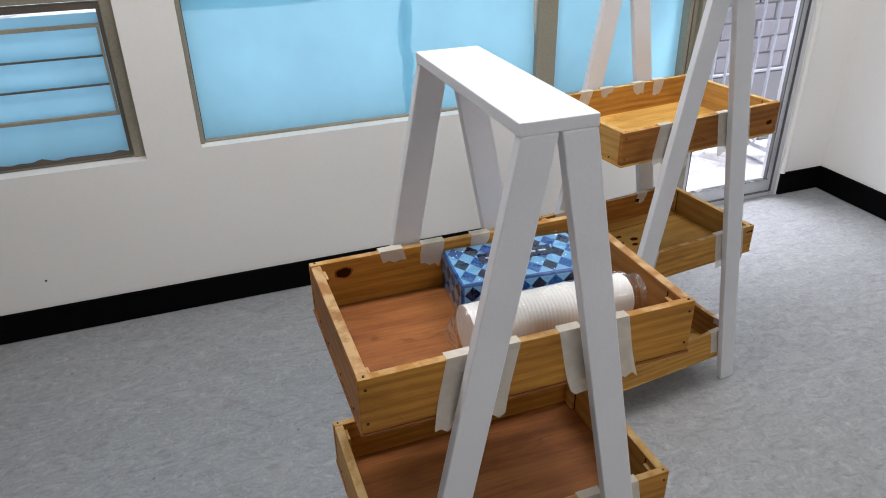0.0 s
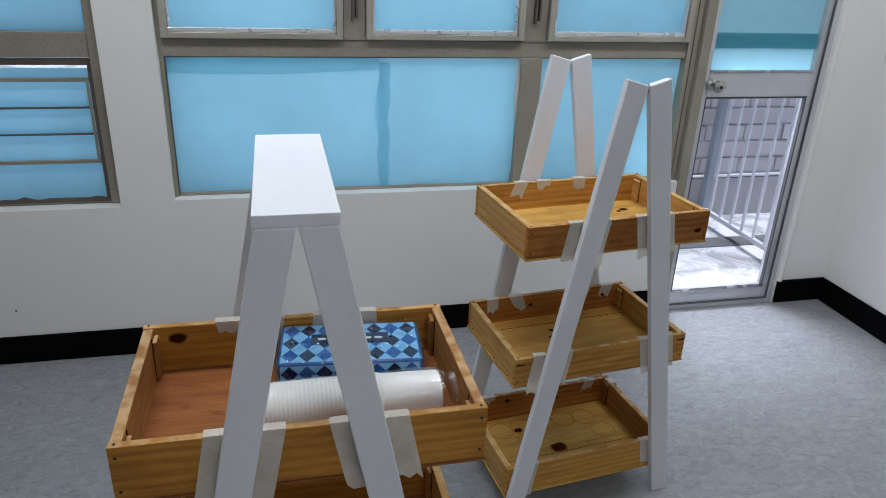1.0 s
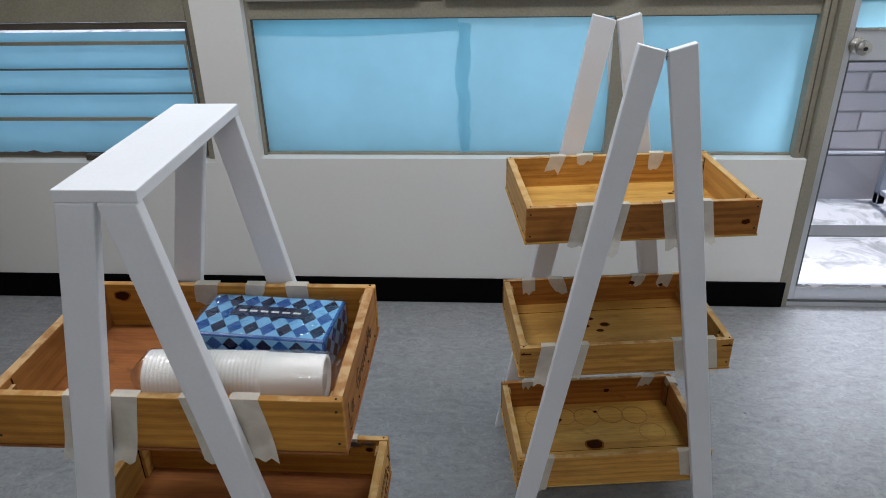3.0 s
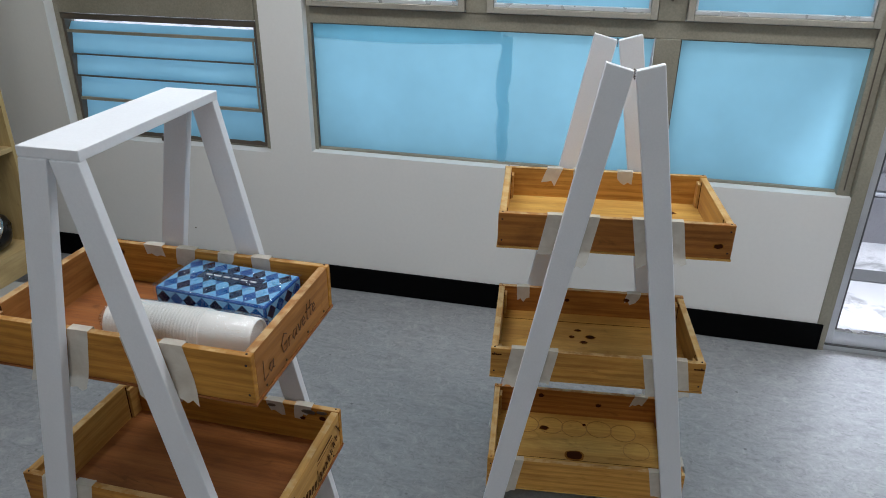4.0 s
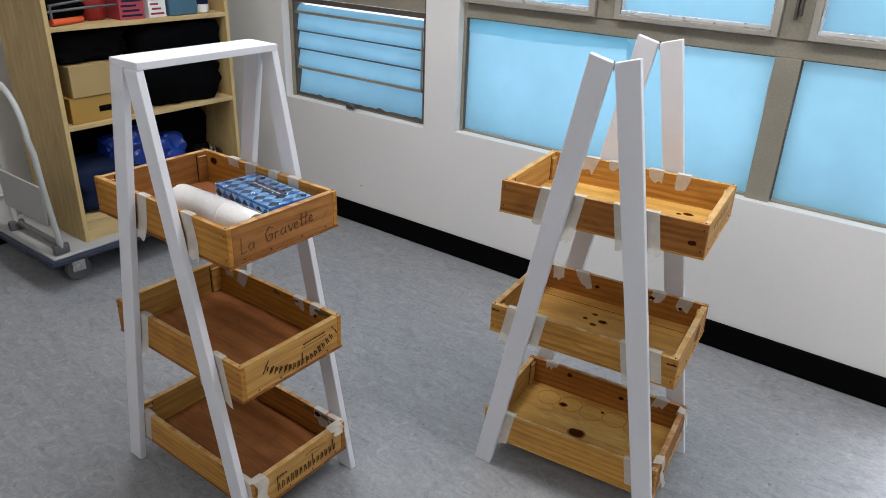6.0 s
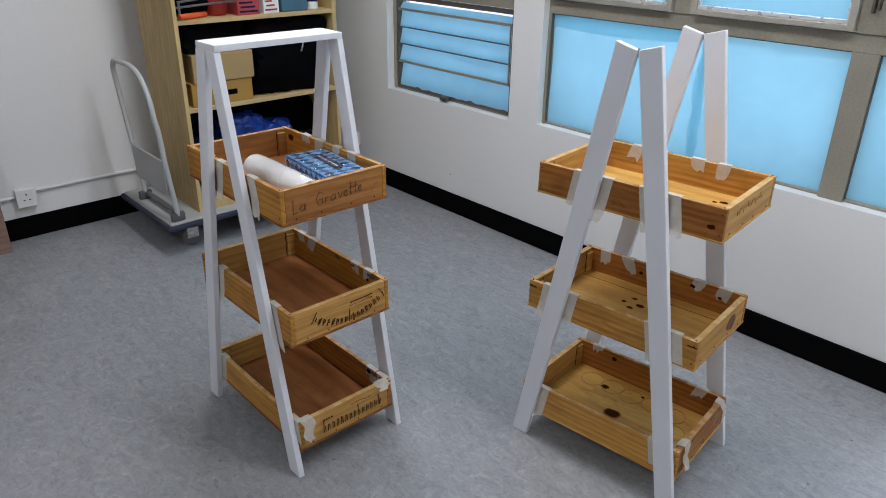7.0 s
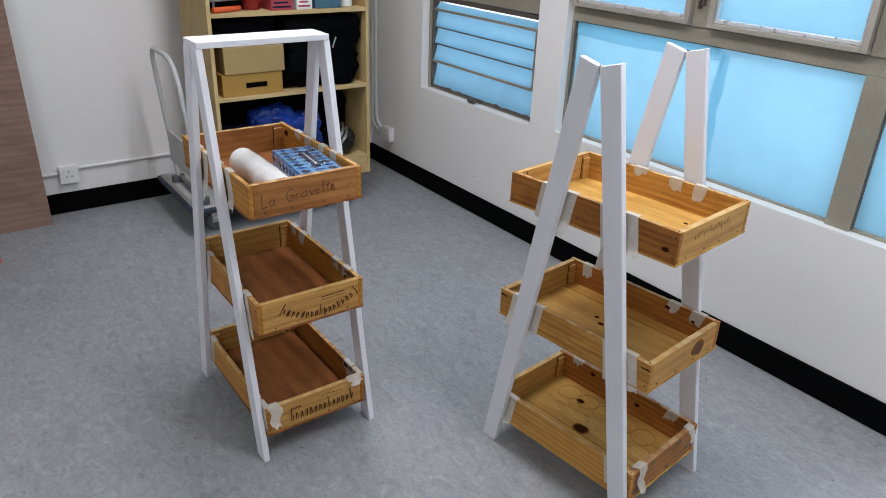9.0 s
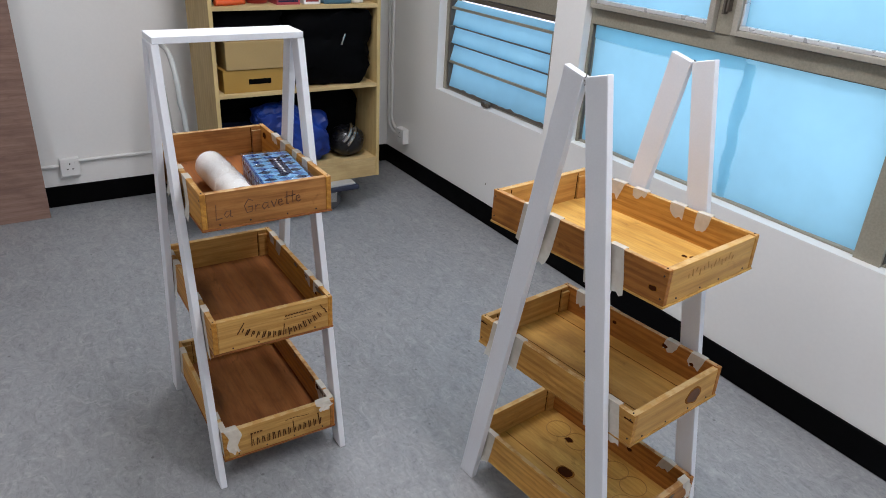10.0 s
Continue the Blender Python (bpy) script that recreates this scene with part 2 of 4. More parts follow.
def paper_material(name, colour, through_share=0.65):
    """Thin coloured paper: lit from the room and letting daylight through."""
    n = Nodes(name)
    v = n.shifted((1, 1, 1), (0, 0, 0), True)
    soft, fine = n.noise(v, 2.2, 4, 0.6), n.noise(v, 60, 3)
    low, high = tuple(c * 0.88 for c in colour), tuple(min(1, c * 1.06) for c in colour)
    c = n.ramp(soft, (0.3, low), (0.7, high))
    n.done(c, 0.7, n.mix(0.2, n.noise(v, 7, 3), fine), 0.3, 0.004)
    t = n.add("ShaderNodeBsdfTranslucent")
    n.link(c, t.inputs["Color"])
    m = n.add("ShaderNodeMixShader")
    m.inputs[0].default_value = through_share
    n.link(n.shader.outputs[0], m.inputs[1])
    n.link(t.outputs[0], m.inputs[2])
    n.link(m.outputs[0], n.tree.nodes["Material Output"].inputs[0])
    return n.mat


def clear_material(name, rough=0.03, share=0.12, bump=0.0, tint=(1, 1, 1)):
    """Thin clear film or pane: see-through, with a gloss on it."""
    n = Nodes(name)
    t, g = n.add("ShaderNodeBsdfTransparent"), n.add("ShaderNodeBsdfGlossy", Roughness=rough)
    t.inputs[0].default_value = (*tint, 1)
    f = n.add("ShaderNodeLayerWeight", Blend=0.5)
    steep, add = n.add("ShaderNodeMath"), n.add("ShaderNodeMath")
    steep.operation, add.operation = "POWER", "MULTIPLY_ADD"
    steep.inputs[1].default_value = 4.0
    add.inputs[1].default_value, add.inputs[2].default_value = 0.8, share
    n.link(f.outputs["Facing"], steep.inputs[0])
    n.link(steep.outputs[0], add.inputs[0])
    m = n.add("ShaderNodeMixShader")
    n.link(add.outputs[0], m.inputs[0])
    n.link(t.outputs[0], m.inputs[1])
    n.link(g.outputs[0], m.inputs[2])
    if bump:
        b = n.add("ShaderNodeBump", Strength=bump, Distance=0.01)
        n.link(n.noise(n.shifted(), 28, 3, 0.6, 1.5), b.inputs["Height"])
        n.link(b.outputs[0], g.inputs["Normal"])
    n.link(m.outputs[0], n.tree.nodes["Material Output"].inputs[0])
    return n.mat


def tape_material():
    n = Nodes("cream_masking_tape")
    v = n.shifted()
    crease = n.noise(v, 40, 4, 0.6, 0.5)
    c = n.ramp(crease, (0.3, (0.66, 0.61, 0.52)), (0.7, (0.80, 0.76, 0.67)))
    n.done(c, 0.6, crease, 0.5, 0.002)
    t = n.add("ShaderNodeBsdfTransparent")
    m = n.add("ShaderNodeMixShader")
    m.inputs[0].default_value = 0.28
    n.link(n.shader.outputs[0], m.inputs[1])
    n.link(t.outputs[0], m.inputs[2])
    n.link(m.outputs[0], n.tree.nodes["Material Output"].inputs[0])
    return n.mat


def bag_material():
    n = Nodes("blue_plastic_bag")
    v = n.shifted()
    c = n.ramp(n.noise(v, 9, 4), (0.3, (0.002, 0.012, 0.11)), (0.7, (0.004, 0.036, 0.27)))
    return n.done(c, 0.42, n.noise(v, 14, 3, 0.5, 0.8), 0.6, 0.010)


for key in ("skirting", "black", "navy", "knot", "stain", "ink"):
    M[key].node_tree.nodes["Principled BSDF"].inputs["Specular IOR Level"].default_value = 0.05
M["floor"] = floor_material()
M["concrete"] = concrete_material()
M["paper"] = paper_material("sky_blue_paper", (0.34, 0.64, 0.77))
# passes less light than the other paper, to offset the added door lamp
M["paper_door"] = paper_material("dimmed_blue_paper", (0.36, 0.66, 0.77), 0.30)
M["paper_fold"] = paper_material("doubled_blue_paper", (0.62, 0.82, 0.88), 0.92)
M["paper_teal"] = paper_material("teal_tape_strip", (0.22, 0.52, 0.58), 0.75)
M["glass"] = clear_material("clear_glass", 0.03, 0.03)
M["film"] = clear_material("crinkled_clear_film", 0.10, 0.15, 1.0)
M["film_thin"] = clear_material("tight_clear_film", 0.08, 0.05, 0.8)
M["tape"] = tape_material()
M["bag"] = bag_material()
argyle = {
    "light": paint("argyle_light_blue", (0.20, 0.46, 0.74), 0.3, 0.08, 30),
    "mid": paint("argyle_mid_blue", (0.016, 0.090, 0.34), 0.3, 0.1, 30),
    "dark": paint("argyle_navy", (0.004, 0.009, 0.050), 0.3, 0.1, 30),
}


# ---- mesh helpers ----
def box(bm, x0, x1, y0, y1, z0, z1, bevel=0.0, m=None):
    made = bmesh.ops.create_cube(bm, size=1.0)["verts"]
    for v in made:
        v.co = Vector(((x0 + x1) / 2 + v.co.x * (x1 - x0), (y0 + y1) / 2 + v.co.y * (y1 - y0), (z0 + z1) / 2 + v.co.z * (z1 - z0)))
    if bevel:
        edges = {e for v in made for e in v.link_edges}
        made = bmesh.ops.bevel(bm, geom=list(edges), offset=bevel, segments=2, affect="EDGES", profile=0.5)["verts"]
    if m is not None:
        bmesh.ops.transform(bm, matrix=m, verts=made)
    return made


def prism(bm, bottom, top, y0, y1, z0, z1, bevel=0.0):
    """A leaning flat post: x ranges at its foot and its head."""
    made = bmesh.ops.create_cube(bm, size=1.0)["verts"]
    for v in made:
        span = bottom if v.co.z < 0 else top
        v.co = Vector((span[0] if v.co.x < 0 else span[1], y0 if v.co.y < 0 else y1, z0 if v.co.z < 0 else z1))
    if bevel:
        edges = {e for v in made for e in v.link_edges}
        made = bmesh.ops.bevel(bm, geom=list(edges), offset=bevel, segments=2, affect="EDGES", profile=0.5)["verts"]
    return made


def rod(bm, a, b, r, sides=12):
    a, b = Vector(a), Vector(b)
    m = Matrix.Translation((a + b) / 2) @ (b - a).to_track_quat("Z", "Y").to_matrix().to_4x4()
    return bmesh.ops.create_cone(bm, cap_ends=True, segments=sides, radius1=r, radius2=r, depth=(b - a).length, matrix=m)["verts"]


def tube(bm, points, r, sides=10):
    """A bent tube through points."""
    points = [Vector(p) for p in points]
    rings = []
    for i, p in enumerate(points):
        d = (points[min(i + 1, len(points) - 1)] - points[max(i - 1, 0)]).normalized()
        side = d.orthogonal().normalized() if i == 0 else (side - d * side.dot(d)).normalized()
        up = d.cross(side)
        rings.append([bm.verts.new(p + r * (math.cos(2 * math.pi * k / sides) * side + math.sin(2 * math.pi * k / sides) * up)) for k in range(sides)])
    for one, two in zip(rings, rings[1:]):
        for k in range(sides):
            bm.faces.new((one[k], one[(k + 1) % sides], two[(k + 1) % sides], two[k]))
    bm.faces.new(rings[0][::-1])
    bm.faces.new(rings[-1])


def lathe(bm, profile, sides=28, m=None):
    """Turns (radius, height) pairs round the z axis."""
    made, rings = [], []
    for r, h in profile:
        ring = [bm.verts.new((r * math.cos(2 * math.pi * k / sides), r * math.sin(2 * math.pi * k / sides), h)) for k in range(sides)]
        rings.append(ring)
        made += ring
    for one, two in zip(rings, rings[1:]):
        for k in range(sides):
            bm.faces.new((one[k], one[(k + 1) % sides], two[(k + 1) % sides], two[k]))
    bm.faces.new(rings[0][::-1])
    bm.faces.new(rings[-1])
    if m is not None:
        bmesh.ops.transform(bm, matrix=m, verts=made)
    return made


def mesh_from(name, bm, material, smooth=False):
    bmesh.ops.recalc_face_normals(bm, faces=bm.faces)
    data = bpy.data.meshes.new(name)
    for f in bm.faces:
        f.smooth = smooth
    bm.to_mesh(data)
    bm.free()
    if smooth:
        data.set_sharp_from_angle(angle=radians(40))
    data.materials.append(material)
    return data


def part(name, bm, material, parent, label="", smooth=False):
    ob = new(name, mesh_from(name, bm, material, smooth))
    ob.parent = parent
    return tagged(ob, label)


def thing(name, m, label, category, group="", kind=""):
    ob = new(name)
    ob.empty_display_size = 0.1
    ob.matrix_world = m
    return tagged(ob, label, category, group, kind)


def single(name, bm, material, label, category, group="", kind="", m=None, smooth=False):
    ob = new(name, mesh_from(name, bm, material, smooth))
    if m is not None:
        ob.matrix_world = m
    return tagged(ob, label, category, group, kind)


def boxes(*rows, bevel=0.0):
    bm = bmesh.new()
    for r in rows:
        box(bm, *r, bevel=bevel)
    return bm


def sheet(bm, x0, x1, z0, z1, y, wrinkle=0.0, nx=14, nz=10, thick=0.0008, seed=0.0):
    """An upright, slightly wrinkled sheet of paper in the plane y."""
    grid = []
    for j in range(nz + 1):
        row = []
        for i in range(nx + 1):
            x, z = x0 + (x1 - x0) * i / nx, z0 + (z1 - z0) * j / nz
            d = wrinkle * noise.noise(Vector((x * 6 + seed, z * 5, seed)))
            row.append(bm.verts.new((x, y + d, z)))
        grid.append(row)
    for j in range(nz):
        for i in range(nx):
            bm.faces.new((grid[j][i], grid[j][i + 1], grid[j + 1][i + 1], grid[j + 1][i]))


# ---- the room ----
XL, XR, YS, ZC, WT = -2.280, 2.134, -4.6, 2.6, 0.16
single("floor", boxes((XL - 0.2, XR + 0.2, YS - 0.2, 0.080, -0.12, 0.0)), M["floor"], "grey speckled vinyl floor", "floor", kind="structure")
single("ceiling", boxes((XL - 0.2, XR + 0.2, YS - 0.2, WT, ZC, ZC + 0.12)), M["ceiling"], "plain white ceiling", "ceiling", kind="structure")
# window wall with the louvre, window and door openings
LX0, LX1, LZ0, LZ1 = -1.722, -0.806, 0.578, 2.1
WX0, WX1, WZ0, WZ1 = -0.632, 1.327, 0.596, 2.2
DX0, DX1 = 1.327, 1.879
single("wall_north", boxes(
    (XL - 0.2, LX0, 0, WT, 0, ZC), (LX0, LX1, 0, WT, 0, LZ0), (LX0, LX1, 0, WT, LZ1, ZC),
    (LX1, WX0, 0, WT, 0, ZC), (WX0, WX1, 0, WT, 0, WZ0), (WX0, DX1, 0, WT, WZ1, ZC),
    (DX1, XR + 0.2, 0, 0.07, 0, ZC)), M["wall"], "white painted wall with window and door openings", "wall", kind="structure")
single("wall_west", boxes((XL - 0.16, XL, YS, 0.0, 0, ZC)), M["wall"], "plain white painted wall", "wall", kind="structure")
single("wall_east", boxes((XR, XR + 0.16, YS, 0.0, 0, ZC)), M["wall"], "plain white painted wall", "wall", kind="structure")
single("wall_south", boxes((XL - 0.16, XR + 0.16, YS - 0.16, YS, 0, ZC)), M["wall"], "plain white painted wall", "wall", kind="structure")


def skirting(name, *row):
    single(name, boxes(row, bevel=0.004), M["skirting"], "black vinyl skirting with a rounded top", "baseboard", kind="structure")


skirting("baseboard", XL, 1.325, -0.010, 0.001, 0.001, 0.108)
skirting("baseboard", 1.89, XR, -0.012, 0.001, 0.001, 0.110)
skirting("baseboard", XR - 0.012, XR + 0.001, YS, -0.012, 0.001, 0.110)
skirting("baseboard", XL - 0.001, XL + 0.010, YS, -0.010, 0.001, 0.108)
# rounded plaster edge beside the door
bm = bmesh.new()
rod(bm, (1.897, -0.006, 0.11), (1.897, -0.006, 2.2), 0.012)
single("trim", bm, M["wall"], "white rounded edge strip beside the door", "trim", kind="structure", smooth=True)


def papered(name, parent, x0, x1, z0, z1, y, seed, material=None, wrinkle=0.004):
    bm = bmesh.new()
    sheet(bm, x0, x1, z0, z1, y, wrinkle, seed=seed)
    return part(name, bm, material or M["paper"], parent, "light blue paper over the glass" if material is None else "", smooth=True)


# main window: two low papered panes under a row of casements
window = thing("window_1", pose(0, 0, 0), "bronze aluminium window covered with light blue paper", "window", kind="structure")
part("window_frame", boxes(
    (WX0, WX0 + 0.014, 0.035, 0.10, WZ0, WZ1), (WX0 + 0.014, 0.607, 0.045, 0.10, WZ0, WZ0 + 0.009), (0.688, 1.262, 0.045, 0.10, WZ0, WZ0 + 0.009),
    (WX0 + 0.014, 1.262, 0.032, 0.10, 1.080, 1.137), (0.607, 0.688, 0.030, 0.10, WZ0, 1.080),
    (1.262, WX1 - 0.024, 0.020, 0.11, WZ0, WZ1), (-0.034, 0.040, 0.026, 0.10, 1.137, WZ1), (0.604, 0.692, 0.026, 0.10, 1.137, WZ1),
    (WX0 + 0.014, 1.262, 0.030, 0.10, WZ1 - 0.05, WZ1), bevel=0.002), M["bronze"], window, "worn bronze aluminium frame")
part("post", boxes((1.3035, 1.345, -0.004, 0.075, 0.0, WZ1), bevel=0.003), M["bronze"], window, "worn bronze door post")
part("groove", boxes((1.279, 1.283, 0.018, 0.03, WZ0 + 0.02, WZ1 - 0.06)), M["bronze_dark"], window, "dark groove in the jamb")
for gx0, gx1 in ((WX0 + 0.014, 0.607), (0.688, 1.262)):
    part("gasket", boxes((gx0 + 0.0005, gx0 + 0.0035, 0.040, 0.052, WZ0 + 0.010, 1.0795), (gx0 + 0.004, gx1 - 0.004, 0.042, 0.052, 1.0765, 1.0795)), M["bronze_dark"], window, "thin dark rubber gasket")
papered("paper", window, WX0 + 0.012, 0.102, WZ0 + 0.006, 1.082, 0.062, 1.3, wrinkle=0.007)
loose = papered("paper", window, 0.098, 0.609, WZ0 + 0.008, 1.082, 0.057, 4.1, wrinkle=0.007)
# its far edge has come away from the frame in places
for v in loose.data.vertices:
    if v.co.x > 0.60:
        v.co.x -= 0.005 + 0.006 * math.sin(v.co.z * 14 + 0.6)
papered("paper", window, 0.686, 1.264, WZ0 + 0.008, 1.082, 0.060, 7.7, wrinkle=0.007)
bm = bmesh.new()
sheet(bm, WX0 + 0.014, 0.09, 1.030, 1.080, 0.055, 0.004, seed=2.0)
for v in bm.verts:
    v.co.z += 0.012 * math.sin(v.co.x * 4.5) * (1.080 - v.co.z) / 0.05
part("paper_fold", bm, M["paper_fold"], window, "doubled fold of blue paper", smooth=True)
bm = bmesh.new()
sheet(bm, 0.084, 0.128, WZ0 + 0.010, 1.06, 0.049, 0.010, 6, 40, seed=9.0)
for v in bm.verts:
    v.co.x += 0.016 * noise.noise(Vector((v.co.x * 30, v.co.z * 11, 2.0))) + 0.006 * noise.noise(Vector((v.co.x * 60, v.co.z * 40, 5.0)))
part("paper_fold", bm, M["paper_fold"], window, "creased overlap of blue paper", smooth=True)
for n_, (cx0, cx1) in enumerate(((WX0 + 0.016, -0.036), (0.042, 0.602), (0.694, 1.260))):
    sash = part("casement", boxes(
        (cx0, cx0 + 0.022, 0.006, 0.06, 1.142, 2.14), (cx1 - 0.022, cx1, 0.006, 0.06, 1.142, 2.14),
        (cx0 + 0.022, cx1 - 0.022, 0.006, 0.06, 1.142, 1.160), (cx0 + 0.022, cx1 - 0.022, 0.006, 0.06, 2.12, 2.14), bevel=0.002), M["sash"], window, "pale bronze casement sash")
    part("glazing_bead", boxes((cx0 + 0.022, cx1 - 0.022, 0.016, 0.036, 1.1605, 1.174), (cx0 + 0.0225, cx0 + 0.030, 0.016, 0.036, 1.1745, 2.12),
                               (cx1 - 0.030, cx1 - 0.0225, 0.016, 0.036, 1.1745, 2.12), bevel=0.002), M["bead"], sash, "bright aluminium bead")
    papered("paper", sash, cx0 + 0.018, cx1 - 0.018, 1.162, 2.12, 0.042, 11.0 + 3 * n_)
for hx in (0.003, 0.648):
    part("latch", boxes((hx - 0.010, hx - 0.002, 0.006, 0.028, 1.20, 1.30), (hx + 0.004, hx + 0.012, 0.006, 0.028, 1.21, 1.30), bevel=0.002), M["bronze_dark"], window, "dark metal latch")

# louvre window with a papered light above
louvre = thing("window_2", pose(0, 0, 0), "louvre window with blue papered blades in bronze frame", "window", kind="structure")
part("window_frame", boxes(
    (LX1 - 0.038, LX1 - 0.001, 0.045, 0.12, LZ0, LZ1), (LX0 + 0.001, LX0 + 0.024, 0.045, 0.12, LZ0, LZ1),
    (LX0 + 0.024, LX1 - 0.038, 0.040, 0.12, 1.075, 1.152), (LX0 + 0.024, LX1 - 0.038, 0.055, 0.12, LZ0, LZ0 + 0.012),
    (LX0 + 0.024, LX1 - 0.038, 0.045, 0.12, LZ1 - 0.04, LZ1), bevel=0.002), M["bronze"], louvre, "worn bronze aluminium frame")
papered("paper", louvre, LX0 + 0.022, LX1 - 0.036, 1.151, LZ1 - 0.03, 0.075, 21.0)
part("rail", boxes((LX0 + 0.024, LX1 - 0.038, 0.046, 0.07, 1.050, 1.070)), M["bronze_dark"], louvre)
part("jamb_channel", boxes((LX1 - 0.050, LX1 - 0.0385, 0.050, 0.09, LZ0 + 0.013, 1.049)), M["bronze_dark"], louvre, "dark louvre channel")
part("jamb_channel", boxes((LX0 + 0.0245, LX0 + 0.036, 0.050, 0.09, LZ0 + 0.013, 1.049)), M["bronze_dark"], louvre, "dark louvre channel")
part("link_bar", boxes((LX1 - 0.060, LX1 - 0.052, 0.044, 0.050, 0.727, 1.002), bevel=0.001), M["bronze"], louvre, "bronze bar linking the blades")
edges_z = (1.031, 1.002, 0.911, 0.823, 0.729, 0.596)
for k in range(5):
    top, low = edges_z[k], edges_z[k + 1]
    bm = bmesh.new()
    sheet(bm, LX0 + 0.037, LX1 - 0.044, low + 0.002, top + 0.004, 0.082, 0.007, 26, 5, seed=30.0 + k)
    for v in bm.verts:
        v.co.y -= 0.022 * (top - v.co.z) / (top - low)
    blade = part("blade", bm, M["paper"], louvre, "blue papered glass blade", smooth=True)
    if k < 4:
        thick = 0.006 if k in (0, 3) else 0.0025
        part("blade_edge", boxes((LX0 + 0.038, LX1 - 0.052, 0.050, 0.062, low - thick, low + thick), bevel=0.001), M["bronze_dark"] if thick < 0.004 else M["bronze"], blade, "bronze blade edge")
# torn paper and dirt along the foot of the louvres, and the small winder
bm = bmesh.new()
sheet(bm, LX0 + 0.03, LX1 - 0.04, LZ0 + 0.010, LZ0 + 0.026, 0.048, 0.006, 60, 2, seed=50.0)
for v in bm.verts:
    if v.co.z > LZ0 + 0.02:
        v.co.z += 0.010 * noise.noise(Vector((v.co.x * 22, 1.0, 4.0)))
part("sealant", bm, M["bronze_dark"], louvre, "dark ragged sealant")
bm = bmesh.new()
box(bm, -1.30, -1.25, 0.005, 0.03, LZ0 + 0.006, LZ0 + 0.030, 0.004)
rod(bm, (-1.275, 0.01, LZ0 + 0.022), (-1.235, -0.012, LZ0 + 0.030), 0.005)
part("winder", bm, M["bronze_dark"], louvre, "dark metal louvre winder", smooth=True)

# glazed door
door = thing("door_1", pose(-0.007, 0, 0), "aluminium door, papered above and clear glass below", "door", kind="structure")
part("door_frame", boxes((1.862, DX1 + 0.006, 0.0, 0.062, 0.0, WZ1), (1.353, 1.862, 0.005, 0.062, 0.0, 0.020), (1.353, 1.862, 0.0, 0.062, 2.12, WZ1), bevel=0.002), M["alu"], door, "dull aluminium frame")
leaf = part("leaf", boxes((1.354, 1.378, 0.012, 0.052, 0.024, 2.11), (1.836, 1.860, 0.012, 0.052, 0.024, 2.11),
                          (1.378, 1.836, 0.012, 0.052, 0.024, 0.082), (1.378, 1.836, 0.010, 0.054, 0.935, 1.030), (1.378, 1.836, 0.012, 0.052, 2.03, 2.11), bevel=0.002), M["alu"], door, "satin aluminium stiles and rails")
# solid strips coloured dark as the shade between leaf and surround
part("gap_seal", boxes((1.8595, 1.8625, 0.0015, 0.0125, 0.022, 2.11), (1.356, 1.858, 0.003, 0.0115, 0.0205, 0.0255)), M["rubber"], door, "dark strip for the shaded gap round the leaf")
part("seal", boxes((1.3785, 1.3835, 0.013, 0.030, 0.083, 0.934), (1.8305, 1.8355, 0.013, 0.030, 0.083, 0.934), (1.384, 1.830, 0.013, 0.030, 0.928, 0.934)), M["rubber"], leaf, "black rubber seal")
part("bead", boxes((1.379, 1.835, 0.006, 0.02, 1.031, 1.040), (1.379, 1.835, 0.004, 0.02, 0.0825, 0.0885)), M["steel"], leaf, "bright metal bead")
pane = part("pane", boxes((1.379, 1.835, 0.030, 0.034, 0.084, 0.934)), M["glass"], leaf, "clear glass")
pane.visible_shadow = False
papered("paper", door, 1.376, 1.838, 1.032, 2.032, 0.034, 41.0, M["paper_door"])
papered("tape_strip", door, 1.377, 1.837, 1.120, 1.178, 0.028, 43.0, M["paper_teal"], 0.001)
bm = bmesh.new()
axis = pose(1.392, 0.010, 0.985, 90, 0, 0)
lathe(bm, [(0.026, 0.0), (0.026, 0.006), (0.020, 0.010), (0.011, 0.014), (0.011, 0.030), (0.020, 0.036), (0.0245, 0.046), (0.023, 0.058), (0.013, 0.064)], 24, axis)
knob = part("door_knob", bm, M["steel"], door, "round steel door knob", smooth=True)
bm = bmesh.new()
lathe(bm, [(0.007, 0.0642), (0.006, 0.067)], 14, axis)
part("keyhole", bm, M["black_gloss"], knob, smooth=True)

# ---- outdoors, seen through the door ----
single("ground", boxes((-300, 300, 0.081, 300, -0.40, -0.05)), M["concrete"], "patchy bright concrete yard", "ground", kind="structure")
single("kerb", boxes((0.2, 5.0, 0.73, 0.85, -0.052, -0.042), bevel=0.003), M["kerb"], "dark gutter strip in the yard", "kerb", kind="structure")
yard_wall = thing("yard_wall", pose(0, 0, 0), "grey block wall on a rendered plinth", "wall", kind="structure")
part("plinth", boxes((0.2, 5.0, 1.20, 1.42, -0.06, 0.19), bevel=0.004), M["render_grey"], yard_wall, "smooth grey rendered plinth")
part("mortar_bed", boxes((0.2, 5.0, 1.228, 1.40, 0.19, 1.5)), M["mortar"], yard_wall)
bm = bmesh.new()
rod(bm, (0.2, 1.21, 0.205), (5.0, 1.21, 0.205), 0.010)
part("pipe", bm, M["fence"], yard_wall, "thin pale pipe", smooth=True)
bm = bmesh.new()
box(bm, -0.125, 0.125, -0.012, 0.02, -0.046, 0.046, 0.005)
block_mesh = mesh_from("block", bm, M["block"])
rng = random.Random(5)
